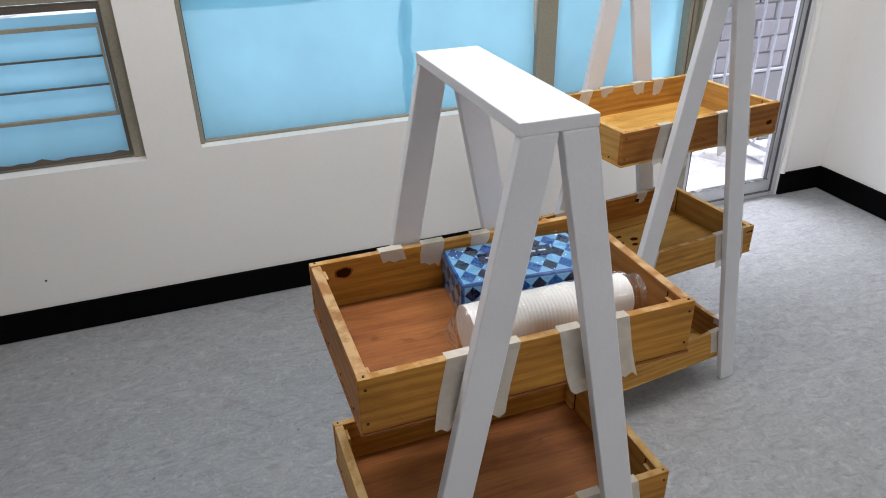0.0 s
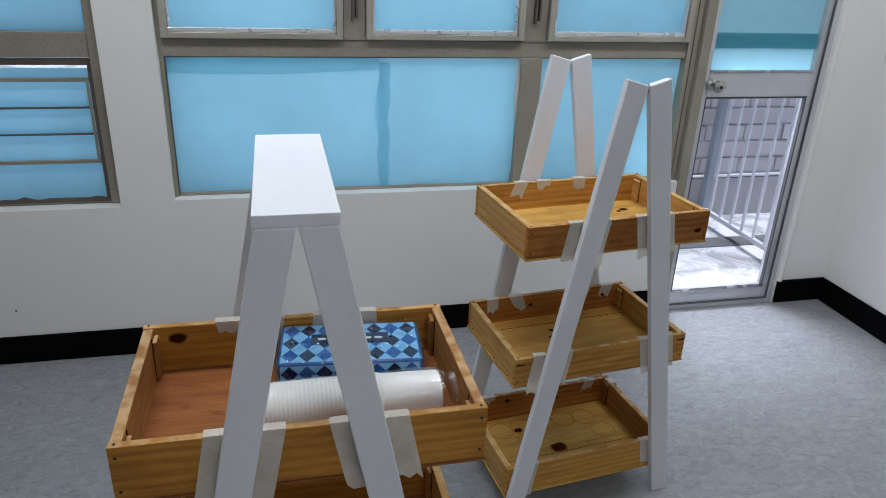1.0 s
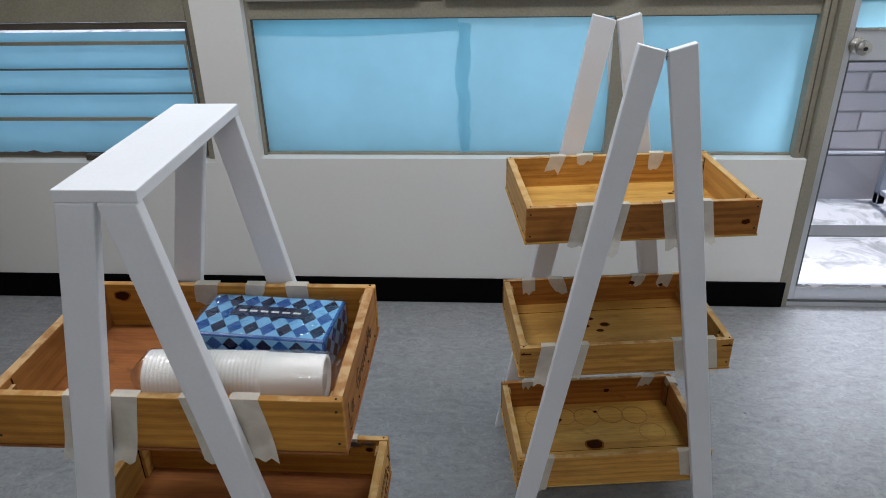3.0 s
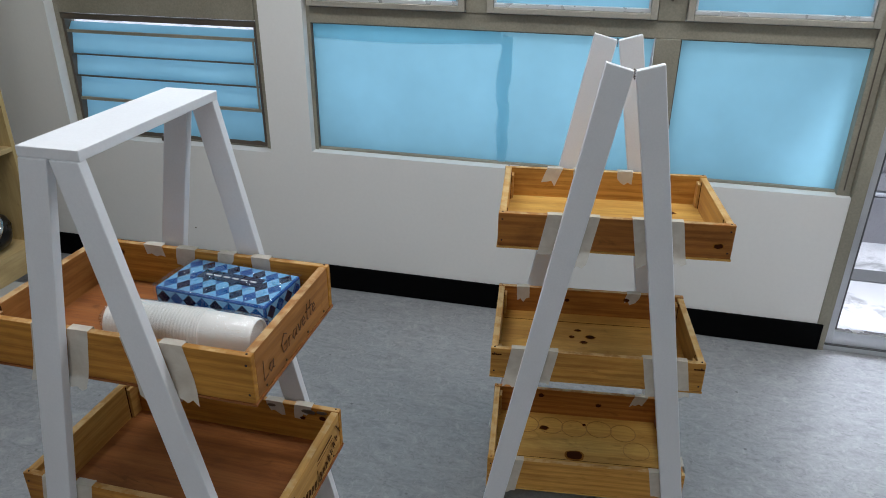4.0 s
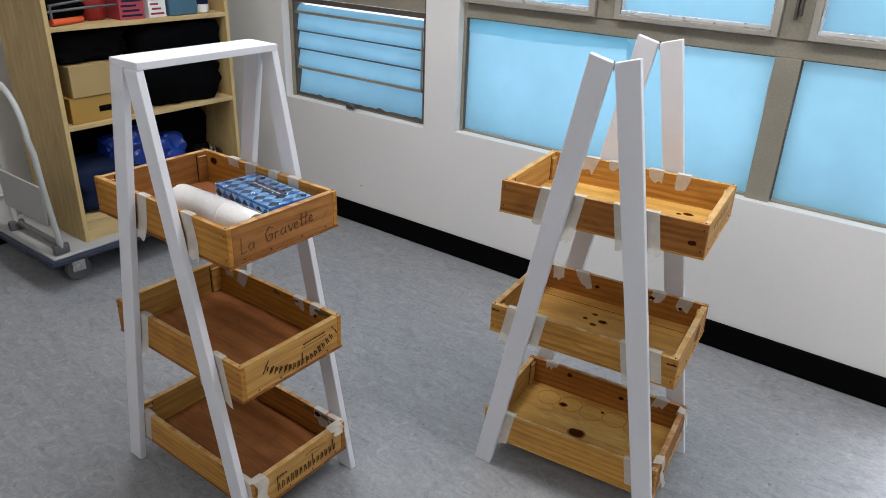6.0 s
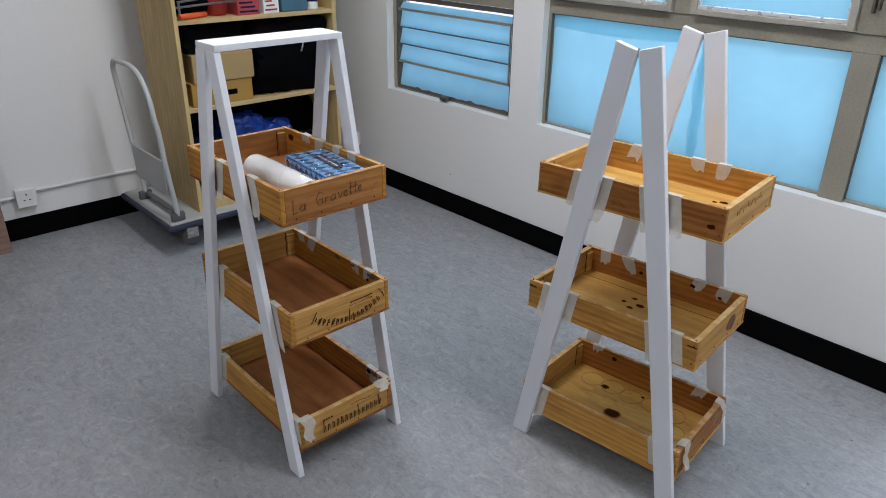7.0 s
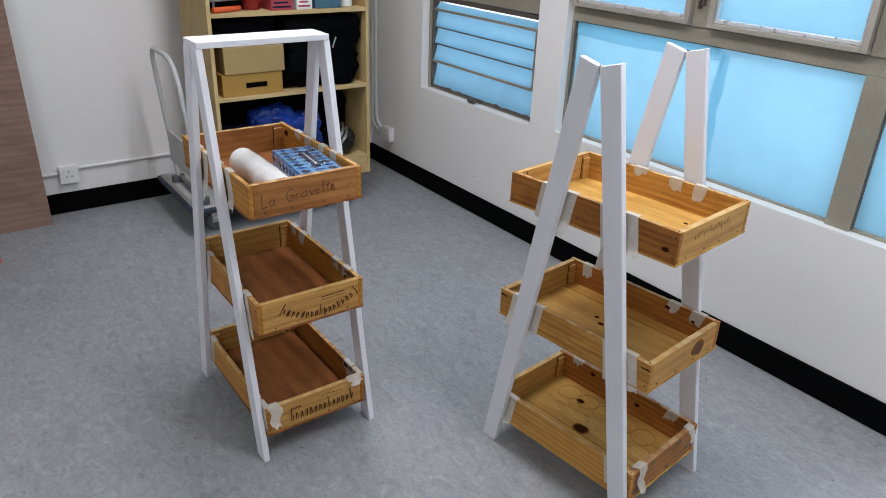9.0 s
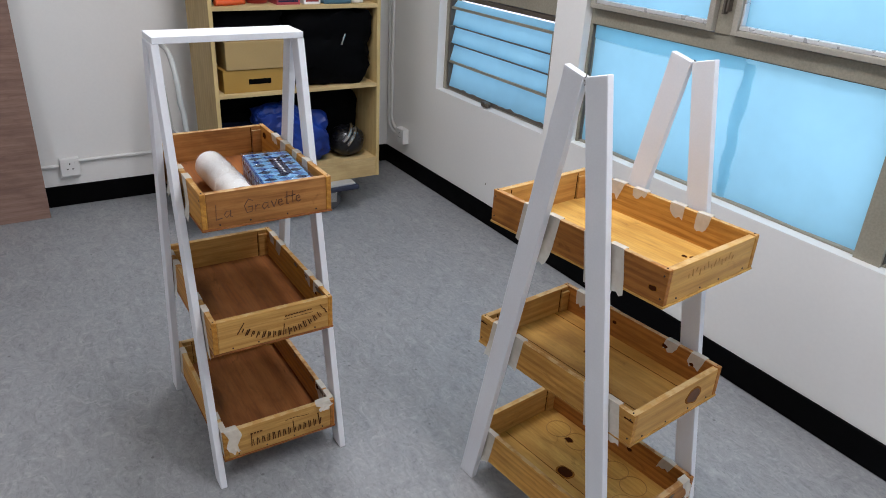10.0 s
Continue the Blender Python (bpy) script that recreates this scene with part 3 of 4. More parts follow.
for row in range(7):
    for col in range(13):
        b = new("block", block_mesh)
        b.parent = yard_wall
        b.matrix_world = pose(1.55 + 0.26 * col + 0.13 * (row % 2), 1.226 + rng.uniform(-0.003, 0.003), 0.268 + 0.101 * row, 0, 0, rng.uniform(-0.4, 0.4))
fence = thing("fence", pose(0, 0, 0), "white metal railing standing in the yard", "fence")
part("post", boxes((2.215, 2.255, 1.13, 1.175, -0.05, 1.5), bevel=0.003), M["post"], fence, "blue-grey steel post")
part("rail", boxes((2.222, 2.248, -0.0 + 0.25, 1.13, 0.005, 0.030), bevel=0.002), M["fence"], fence)
part("rail", boxes((2.222, 2.248, 0.25, 1.13, 1.45, 1.48), bevel=0.002), M["fence"], fence)
for k in range(8):
    bm = bmesh.new()
    rod(bm, (2.235, 1.075 - 0.105 * k, 0.03), (2.235, 1.075 - 0.105 * k, 1.45), 0.0085)
    part("bar", bm, M["fence"], fence, smooth=True)
for fy in (1.15, 0.27):
    part("foot", boxes((2.215, 2.255, fy - 0.02, fy + 0.02, -0.05, 0.006)), M["fence"], fence)

# ---- ceiling fittings, assumed above the view; the third houses the added fill lamp ----
for lx, ly in ((-0.60, -1.15), (1.15, -0.95), (0.3, -3.3)):
    fitting = thing("ceiling_light", pose(lx, ly, ZC), "white ceiling light fitting assumed above the view", "lamp", "ceiling lights")
    part("housing", boxes((-0.62, 0.62, -0.15, 0.15, -0.05, 0.0), bevel=0.004), M["white_plastic"], fitting)


# ---- ladder shelves made of crates ----
def crate(parent, x, y, z0, length, depth, height, mats, seed, knots=(), label=""):
    """An open wooden wine crate: bottom, two long sides over two ends, corner cleats and nails."""
    near_m, far_m, left_m, right_m, floor_m = mats
    rng = random.Random(seed)
    bm = bmesh.new()
    box(bm, -length / 2 + 0.002, length / 2 - 0.002, -depth / 2 + 0.002, depth / 2 - 0.002, 0, 0.004, 0.001)
    box(bm, -length / 2 - 0.0015, length / 2 + 0.0015, -depth / 2 - 0.0012, depth / 2 + 0.0012, -0.0045, 0.0, 0.0008)
    body = part("crate", bm, floor_m, parent, label)
    body.matrix_local = pose(x, y, z0, rng.uniform(-0.15, 0.15), rng.uniform(-0.15, 0.15), rng.uniform(-0.2, 0.2))
    t, e = 0.013, 0.017
    for s in (-1, 1):
        y0, y1 = sorted((s * depth / 2, s * (depth / 2 - t)))
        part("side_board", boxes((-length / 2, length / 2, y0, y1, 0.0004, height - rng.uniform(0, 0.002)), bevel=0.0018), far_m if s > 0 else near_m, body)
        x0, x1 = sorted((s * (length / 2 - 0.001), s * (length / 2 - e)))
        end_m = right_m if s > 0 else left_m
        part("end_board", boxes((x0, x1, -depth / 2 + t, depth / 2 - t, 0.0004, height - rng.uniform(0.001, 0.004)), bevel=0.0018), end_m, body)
        xi = s * (length / 2 - e)
        for q in (-1, 1):
            a, b = sorted((xi, xi - s * 0.007))
            c, d = sorted((q * (depth / 2 - t), q * (depth / 2 - t - 0.028)))
            part("cleat", boxes((a, b, c, d, 0.0045, height - 0.014), bevel=0.0012), end_m, body)
            # dark saw slot beside the cleat
            c, d = sorted((q * (depth / 2 - t - 0.0285), q * (depth / 2 - t - 0.0305)))
            a, b = sorted((xi, xi - s * 0.0012))
            part("slot", boxes((a, b, c, d, 0.0045, height - 0.006)), M["knot"], body)
    bm = bmesh.new()
    for s in (-1, 1):
        for q in (-1, 1):
            for h in (0.18, 0.8):
                px = s * (length / 2 - 0.009)
                rod(bm, (px, q * (depth / 2 - 0.002), height * h), (px, q * (depth / 2 + 0.0006), height * h), 0.0022, 8)
            py = q * (depth / 2 - 0.006)
            rod(bm, (s * (length / 2 - 0.009), py, height - 0.004), (s * (length / 2 - 0.009), py, height + 0.0004), 0.0018, 8)
        for k in range(4):
            py = depth * (-0.36 + 0.24 * k) + rng.uniform(-0.01, 0.01)
            rod(bm, (s * (length / 2 - 0.003), py, 0.008), (s * (length / 2 + 0.0002), py, 0.008), 0.0022, 8)
    tagged(part("nails", bm, M["nail"], body, "small dark nail heads"), kind="stuff")
    for kx, ky, rx, ry in knots:
        round_mark("knot", body, (kx, ky, 0.0047), rx, ry, M["knot"], "dark knot in the bottom board", seed)
    return body


def round_mark(name, parent, at, rx, ry, material, label, seed, turn=None):
    """An uneven flat oval, such as a knot; turn stands it on a board's face."""
    for grow, lift, mat in ((1.0, 0.0, M["stain"]), (0.80, 0.0006, material)):
        bm = bmesh.new()
        bmesh.ops.create_cone(bm, cap_ends=True, segments=32, radius1=1, radius2=0.94, depth=1)
        for v in bm.verts:
            w = grow * (1 + 0.25 * noise.noise(Vector((v.co.x * 1.3 + at[0] * 40, v.co.y * 1.3, seed))))
            v.co = Vector((v.co.x * rx * w, v.co.y * ry * w, lift + 0.0005 * v.co.z))
        bmesh.ops.transform(bm, matrix=Matrix.Translation(at) @ (turn or Matrix()), verts=bm.verts)
        part(name, bm, mat, parent, label)


def leg(parent, s, q, foot, head, width, y0, y1, height):
    """One leaning timber; s is its side, q the front or back pair."""
    a, b = sorted((s * foot, s * (foot - width * 1.02)))
    c, d = sorted((s * head, s * 0.0015))
    bm = bmesh.new()
    ya, yb = sorted((q * y0, q * y1))
    prism(bm, (a, b), (c, d), ya, yb, 0.0, height, 0.002)
    # heads sawn square to the timber, so that they drop towards the middle
    for v in bm.verts:
        if v.co.z > height - 0.05:
            v.co.z -= 0.014 * (1 - (abs(v.co.x) - abs(s * (head - width))) / width) if height > 1.17 else 0
    return part("leg", bm, M["leg"], parent)


def tape(parent, s, q, x_top, slope, z_top, half_depth, width, out_len, in_len, rng, shift=0.0):
    """A torn strip of masking tape: inside the crate, over its edge and down its face."""
    t = 0.013
    path = [(half_depth - t - 0.0012, -in_len)]
    path += [(half_depth - t - 0.0012, -in_len * 0.4), (half_depth - t - 0.0012, 0.0012), (half_depth + 0.0014, 0.0014)]
    steps = 5
    skew, narrow = rng.uniform(-0.5, 0.5), rng.uniform(0.75, 1.0)
    curl = rng.uniform(0.0, 0.010) if out_len > 0.10 else 0.0
    for k in range(1, steps + 1):
        u = k / steps
        path.append((half_depth + 0.0014 + (curl * (u - 0.7) / 0.3 if u > 0.7 else 0), -out_len * u))
    bm = bmesh.new()
    rows = []
    n = 4
    for k, (d, dz) in enumerate(path):
        row = []
        for i in range(n + 1):
            u = i / n - 0.5
            jag = 0
            if k in (0, len(path) - 1):
                jag = rng.uniform(-0.008, 0.008)
            x = x_top + width * u * (narrow if k == 0 else 1) + (slope * (-dz) if k > 2 else skew * min(0, dz))
            row.append(bm.verts.new((x, q * d + shift, z_top + dz + jag)))
        rows.append(row)
    for one, two in zip(rows, rows[1:]):
        for i in range(n):
            bm.faces.new((one[i], one[i + 1], two[i + 1], two[i]))
    return part("tape", bm, M["tape"], parent, "torn cream masking tape", smooth=True)


def shelf_legs(parent, foot, head, width, half_depth, thick, height):
    for s in (-1, 1):
        for q in (-1, 1):
            leg(parent, s, q, foot, head, width, half_depth + 0.0055, half_depth + 0.0055 + thick, height)


def shelf_tape(parent, levels, foot, head, width, height, seed):
    rng = random.Random(seed)
    slope = (foot - head) / height
    for z_top, crate_h, half_depth, shift in levels:
        for s in (-1, 1):
            outer = foot - slope * z_top
            for q in (-1, 1):
                for edge in (outer + rng.uniform(0.004, 0.014), outer - width - rng.uniform(0.006, 0.014)):
                    if s * edge > half_crate - 0.02 or s * edge < -half_crate + 0.02:
                        continue
                    tape(parent, s, q, s * edge, s * slope, z_top, half_depth, rng.uniform(0.034, 0.042),
                         crate_h + rng.uniform(-0.005, 0.035), rng.uniform(0.016, 0.042), rng, shift)


half_crate = 0.2525


def marks(parent, x, rows, material, label):
    """Print on a crate's end: strokes of (y, z, width, height, slant in degrees)."""
    bm = bmesh.new()
    for y, z, w, h, slant in rows:
        box(bm, x, x + 0.0008, -w / 2, w / 2, -h / 2, h / 2, 0, Matrix.Translation((0, y, z)) @ Matrix.Rotation(radians(slant), 4, "X"))
    return tagged(part("print", bm, material, parent, label), kind="stuff")


PX, OX, PY, RX, RY, PF, BP, FD = (M[k] for k in ("pine_x", "pine_orange_x", "pine_y", "pine_red_x", "pine_red_y", "pine_floor", "ply_brown", "pine_floor_dark"))

# shelf with a board across its top
shelf_a = thing("ladder_shelf", pose(-0.2525, -1.5235, 0), "white ladder shelf with flat top board and three taped wine crates", "shelf", "ladder shelves")
shelf_legs(shelf_a, 0.276, 0.049, 0.052, 0.162, 0.018, 1.150)
part("top_board", boxes((-0.051, 0.051, -0.183, 0.183, 1.150, 1.166), bevel=0.0015), M["leg"], shelf_a, "flat white painted board")
a1 = crate(shelf_a, 0.002, 0.0015, 0.7625, 0.507, 0.322, 0.0895, (OX, OX, RY, RY, BP), 11, label="pine wine crate with a brown plywood bottom")
a2 = crate(shelf_a, 0.008, -0.0025, 0.4215, 0.505, 0.322, 0.0925, (OX, OX, PY, PY, BP), 12, label="pine wine crate with a brown plywood bottom")
a3 = crate(shelf_a, 0.010, -0.0035, 0.0825, 0.505, 0.322, 0.0915, (PX, RX, PY, PY, BP), 13, label="pine wine crate with a brown plywood bottom")
shelf_tape(shelf_a, ((0.8522, 0.090, 0.161, 0.0015), (0.5142, 0.093, 0.161, -0.0025), (0.1742, 0.085, 0.161, -0.0035)), 0.276, 0.049, 0.052, 1.150, 3)
rng = random.Random(8)
# the two handwritten words on the crate's end, as pen strokes in heights of a small letter
PEN = {
    "L": (1.1, ((0.1, 2.2), (0, 0), (0.8, 0.1)),),
    "a": (1.3, ((0.8, 0.9), (0.3, 1), (0, 0.5), (0.3, 0), (0.8, 0.5)), ((0.85, 1), (0.8, 0.1), (1.05, 0))),
    "G": (1.6, ((1.3, 1.7), (0.7, 2.1), (0.1, 1.2), (0.4, 0.1), (1.1, 0.1), (1.2, 0.9), (0.6, 0.9))),
    "r": (0.9, ((0, 1), (0, 0)), ((0, 0.6), (0.3, 1), (0.6, 0.9))),
    "v": (0.95, ((0, 1), (0.35, 0), (0.75, 1.05))),
    "e": (0.95, ((0, 0.5), (0.6, 0.6), (0.45, 1), (0.1, 0.9), (0, 0.4), (0.25, 0), (0.7, 0.15))),
    "t": (0.8, ((0.35, 1.9), (0.25, 0.1), (0.5, 0)), ((0, 1.1), (0.7, 1.2))),
    " ": (1.3,),
}
script, pen_at = [], 0.0
for letter in "La Gravette":
    for stroke in PEN[letter][1:]:
        for (u0, w0), (u1, w1) in zip(stroke, stroke[1:]):
            y0, y1 = -0.128 + 0.0178 * (pen_at + u0), -0.128 + 0.0178 * (pen_at + u1)
            z0, z1 = 0.022 + 0.0165 * w0 + 0.07 * (y0 + 0.128), 0.022 + 0.0165 * w1 + 0.07 * (y1 + 0.128)
            script.append(((y0 + y1) / 2, (z0 + z1) / 2, rng.uniform(0.0010, 0.0024), math.hypot(y1 - y0, z1 - z0) + 0.001, math.degrees(math.atan2(y0 - y1, z1 - z0))))
    pen_at += PEN[letter][0]
marks(a1, half_crate + 0.0012, script, M["pen"], "two handwritten words in dark ink")
def bars(count, along, drop, tall, heavy):
    """A line of uneven upright bars in pairs, one for each letter that stood there."""
    rows = []
    for k in range(count):
        u = k / (count - 1) * 2 - 1
        y, lift, tilt = along * u, drop * u * u, math.degrees(math.atan2(2 * drop * u, along))
        high = tall * (1.7 if k in heavy else rng.uniform(0.85, 1.05))
        rows.append((y, lift + (high - tall) / 2, rng.uniform(0.0020, 0.0034), high, tilt + rng.uniform(-7, 7)))
        rows.append((y + 0.0050, lift, rng.uniform(0.0018, 0.0036), tall * rng.uniform(0.45, 0.95), tilt + rng.uniform(-10, 10)))
    return rows


arc = [(0.022 + y, 0.020 + z, w, h, a) for y, z, w, h, a in bars(17, 0.112, 0.034, 0.0205, (0, 8, 16))]
arc += [(0.030 + 0.0075 * k, 0.066 + 0.0003 * k, 0.0060, 0.0030, 4) for k in range(10)]
arc += [(0.030 + 0.0135 * k, 0.057 + 0.0004 * k, 0.0120, 0.0010, 2) for k in range(6)]
marks(a2, half_crate + 0.0012, arc, M["ink"], "curved line of dark printed bars")
line = [(0.012 + y, 0.036 + z, w, h, a) for y, z, w, h, a in bars(14, 0.098, 0.0, 0.0250, (0, 8, 13))]
line += [(-0.085 + 0.009 * k, 0.066, 0.0065, 0.0045, 0) for k in range(4)]
line += [(0.015 + 0.012 * k, 0.074 + 0.002 * math.sin(k), 0.0100, 0.0016, 10 * math.cos(k)) for k in range(6)]
marks(a3, half_crate + 0.0042, line, M["ink"], "straight line of dark printed bars")

# shelf with open leg heads
shelf_b = thing("ladder_shelf", pose(0.509, -0.872, 0, 0, 0, 6.4), "white ladder shelf with open leg tops and three taped wine crates", "shelf", "ladder shelves")
shelf_legs(shelf_b, 0.266, 0.056, 0.050, 0.162, 0.018, 1.20)
b1 = crate(shelf_b, 0.0, 0.0, 0.785, 0.503, 0.322, 0.081, (RX, PX, PY, PY, PF), 21, ((0.162, 0.080, 0.014, 0.009), (0.140, 0.070, 0.007, 0.005), (-0.10, -0.02, 0.004, 0.003)), "pine wine crate with pale boards")
b2 = crate(shelf_b, -0.004, -0.002, 0.4375, 0.500, 0.325, 0.0805, (PX, RX, PY, PY, FD), 22, ((-0.017, 0.008, 0.011, 0.007), (-0.030, 0.064, 0.010, 0.006), (0.001, 0.035, 0.015, 0.009), (-0.047, 0.030, 0.008, 0.007), (-0.185, -0.125, 0.018, 0.012)), "pine wine crate with knotty bottom boards")
b3 = crate(shelf_b, -0.002, -0.001, 0.085, 0.500, 0.325, 0.092, (PX, RX, PY, RY, PF), 23, ((-0.014, -0.024, 0.028, 0.021), (-0.098, 0.082, 0.014, 0.011), (0.02, 0.11, 0.006, 0.005)), "pine wine crate with a large dark knot")
shelf_tape(shelf_b, ((0.8662, 0.090, 0.161, 0.0), (0.5182, 0.098, 0.1625, -0.002), (0.1772, 0.080, 0.1625, -0.001)), 0.266, 0.056, 0.050, 1.20, 6)
for crate_part, gaps in ((b2, (-0.055, 0.105)), (b3, (-0.045,))):
    bm = bmesh.new()
    for gy in gaps:
        box(bm, -0.23, 0.23, gy - 0.0007, gy + 0.0007, 0.0041, 0.0046)
    part("joint", bm, M["knot"], crate_part, "thin dark joint between bottom boards")
faint = [(-0.09 + 0.013 * k, 0.050 + 0.004 * (k % 3), 0.0028, 0.010 + 0.006 * (k % 2), rng.uniform(-20, 20)) for k in range(13)]
marks(b1, half_crate - 0.0008, faint, M["ring"], "faint dark handwritten marks")
# knots on faces of the boards
upright = Matrix.Rotation(radians(90), 4, "Y")
flat_on = Matrix.Rotation(radians(90), 4, "X")
round_mark("knot", b2, (0.2496, 0.060, 0.038), 0.023, 0.030, M["pen"], "brown knot on the end board", 3, upright)
round_mark("knot", b1, (0.222, -0.1612, 0.030), 0.012, 0.007, M["knot"], "dark knot on the front board", 7, flat_on)
for kx, kz, rr in ((0.10, 0.060, 0.010), (-0.06, 0.048, 0.008), (0.18, 0.050, 0.007)):
    round_mark("knot", b2, (kx, 0.1492, kz), rr, rr * 0.7, M["knot"], "dark knot on the back board", 9, flat_on)
for kx, kz, rr in ((-0.11, 0.070, 0.008), (0.06, 0.05, 0.007)):
    round_mark("knot", b3, (kx, 0.1488, kz), rr * 1.3, rr, M["knot"], "dark knot on the back board", 9, flat_on)
for part_, kx, kz, rr in ((a1, -0.20, 0.066, 0.011), (a2, 0.17, 0.062, 0.005), (a2, 0.215, 0.068, 0.006), (a3, 0.16, 0.078, 0.010)):
    round_mark("knot", part_, (kx, 0.1472, kz), rr * 1.4, rr, M["knot"], "dark knot on the back board", 11, flat_on)
for ky, kz, kr in ((-0.125, 0.018, 0.009), (-0.060, 0.076, 0.008), (0.020, 0.018, 0.007), (0.070, 0.074, 0.009), (0.130, 0.030, 0.011)):
    round_mark("stain", b3, (0.2492, ky, kz), kr * 0.8, kr * 1.7, M["bronze_dark"], "dark damp stain on the end board", 13, upright)
# rings that bottles left on the lowest bottom boards
for k, (rx, ry) in enumerate(((-0.150, 0.094), (-0.078, 0.097), (-0.010, 0.090), (0.062, 0.096), (0.130, 0.088), (0.16, 0.015))):
    bm = bmesh.new()
    pts = [(rx + 0.036 * math.cos(a), ry + 0.036 * math.sin(a), 0.0041) for a in [2 * math.pi * i / 28 for i in range(29)]]
    tube(bm, pts, 0.0013, 4)
    part("stain_ring", bm, M["ring"], b3, "faint brown ring stain")
for sx in (-1, 1):
    part("slot", boxes((sx * 0.236 - 0.012, sx * 0.236 + 0.012, -0.1632, -0.1620, 0.060, 0.0635)), M["knot"], b2, "dark split in the front board")
# thin wire that ties the heads of each pair
for q in (-1, 1):
    bm = bmesh.new()
    pts = [(0.0020 * math.sin(k * 2.6), q * (0.180 + 0.002 * math.cos(k * 1.7)), 1.168 + 0.0022 * k) for k in range(10)]
    tube(bm, pts, 0.0011, 6)
    part("wire_tie", bm, M["nail"], shelf_b, "thin twisted wire tie", smooth=True)
for s_, q, z_top, x_top, o_len in ((1, -1, 0.1745, 0.236, 0.075), (1, 1, 0.1745, 0.232, 0.050), (1, 1, 0.1745, 0.180, 0.030)):
    tape(shelf_a, s_, q, x_top, 0.15, z_top, 0.161, 0.045, o_len, 0.045, random.Random(int(x_top * 1000)), -0.0035)



def crumpled(parent, x, y, z, width, drop, seed, over=0.018):
    """A loose torn piece of tape hanging over the top edge of a crate's end."""
    rng = random.Random(seed)
    bm, rows = bmesh.new(), []
    path = [(-0.017 - 0.002, -over), (-0.019, 0.002), (0.002, 0.003)] + [(0.003 + 0.010 * (k / 6) ** 2, -drop * k / 6) for k in range(1, 7)]
    for k, (dx, dz) in enumerate(path):
        row = []
        for i in range(7):
            u = i / 6 - 0.5
            fold = 0.007 * abs(noise.noise(Vector((u * 6 + seed, dz * 60, seed * 0.7)))) if k > 2 else 0.0
            jag = rng.uniform(-0.007, 0.007) if k in (0, len(path) - 1) else 0.0
            squeeze = 1.0 - 0.35 * max(0, k - 3) / 5
            row.append(bm.verts.new((x + dx + fold, y + width * u * squeeze + 0.006 * math.sin(k * 1.3 + seed), z + dz + jag)))
        rows.append(row)
    for one, two in zip(rows, rows[1:]):
        for i in range(6):
            bm.faces.new((one[i], one[i + 1], two[i + 1], two[i]))
    return part("tape", bm, M["tape"], parent, "crumpled loose masking tape", smooth=True)


crumpled(shelf_a, 0.2635, -0.138, 0.1745, 0.038, 0.066, 3)
crumpled(shelf_a, 0.2635, 0.126, 0.1745, 0.044, 0.016, 8, 0.03)
crumpled(shelf_b, 0.2480, -0.120, 0.1775, 0.036, 0.080, 11)
crumpled(shelf_b, 0.2480, 0.128, 0.1775, 0.030, 0.040, 14)
# chewed dark patches along the top of the back boards
for board, spots in ((a2, ((0.02, 0.010), (0.10, 0.008), (0.185, 0.013), (0.215, 0.009))), (a3, ((-0.02, 0.009), (0.12, 0.010), (0.19, 0.014), (0.222, 0.010)))):
    for kx, kr in spots:
        round_mark("stain", board, (kx, 0.1472, 0.087 - kr * 0.5), kr * 1.6, kr * 0.6, M["bronze_dark"], "dark chipped patch on the back board", 19, flat_on)

# ---- things in the top crate ----
pack = thing("tissue_pack", pose(-0.168, -1.441, 0.7672, 0, 0, -5), "blue argyle patterned pack wrapped in clear film, lying in a crate", "pack")
PL, PD, PH = 0.232, 0.126, 0.066
part("body", boxes((-PL / 2, PL / 2, -PD / 2, PD / 2, 0.0, PH), bevel=0.004), argyle["mid"], pack, "blue wrapped body")


def diamonds(surface, nu, nv, lu, lv, tone, pick):
    bm = bmesh.new()
    for i in range(2 * nu + 1):
        for j in range(2 * nv + 1):
            if (i + j) % 2 or pick(i, j) != tone:
                continue
            u, v = (i / (2 * nu) - 0.5) * lu, (j / (2 * nv) - 0.5) * lv
            hu, hv = lu / (2 * nu), lv / (2 * nv)
            cs = [(u - hu, v), (u, v - hv), (u + hu, v), (u, v + hv)]
            cs = [(max(-lu / 2, min(lu / 2, a)), max(-lv / 2, min(lv / 2, b))) for a, b in cs]
            if len(set(cs)) < 3:
                continue
            face = bm.faces.new([bm.verts.new(surface(a, b)) for a, b in cs])
            if face.calc_area() < 1e-7:
                bm.faces.remove(face)
    return bm


def tone_of(i, j):
    return "light" if i % 2 == 0 else ("dark" if (i + j) % 4 == 0 else "mid")


for tone in ("light", "dark"):
    top = part("pattern", diamonds(lambda a, b: (a, b, PH + 0.0006), 8, 3, PL - 0.008, PD - 0.008, tone, tone_of), argyle[tone], pack, tone + " blue diamonds")
    part("pattern", diamonds(lambda a, b: (a, -PD / 2 - 0.0006, PH / 2 + b), 8, 2, PL - 0.008, PH - 0.008, tone, tone_of), argyle[tone], pack, tone + " blue diamonds")
    part("pattern", diamonds(lambda a, b: (PL / 2 + 0.0006, a, PH / 2 + b), 4, 2, PD - 0.008, PH - 0.008, tone, tone_of), argyle[tone], pack, tone + " blue diamonds")
    part("pattern", diamonds(lambda a, b: (-PL / 2 - 0.0006, a, PH / 2 + b), 4, 2, PD - 0.008, PH - 0.008, tone, tone_of), argyle[tone], pack, tone + " blue diamonds")
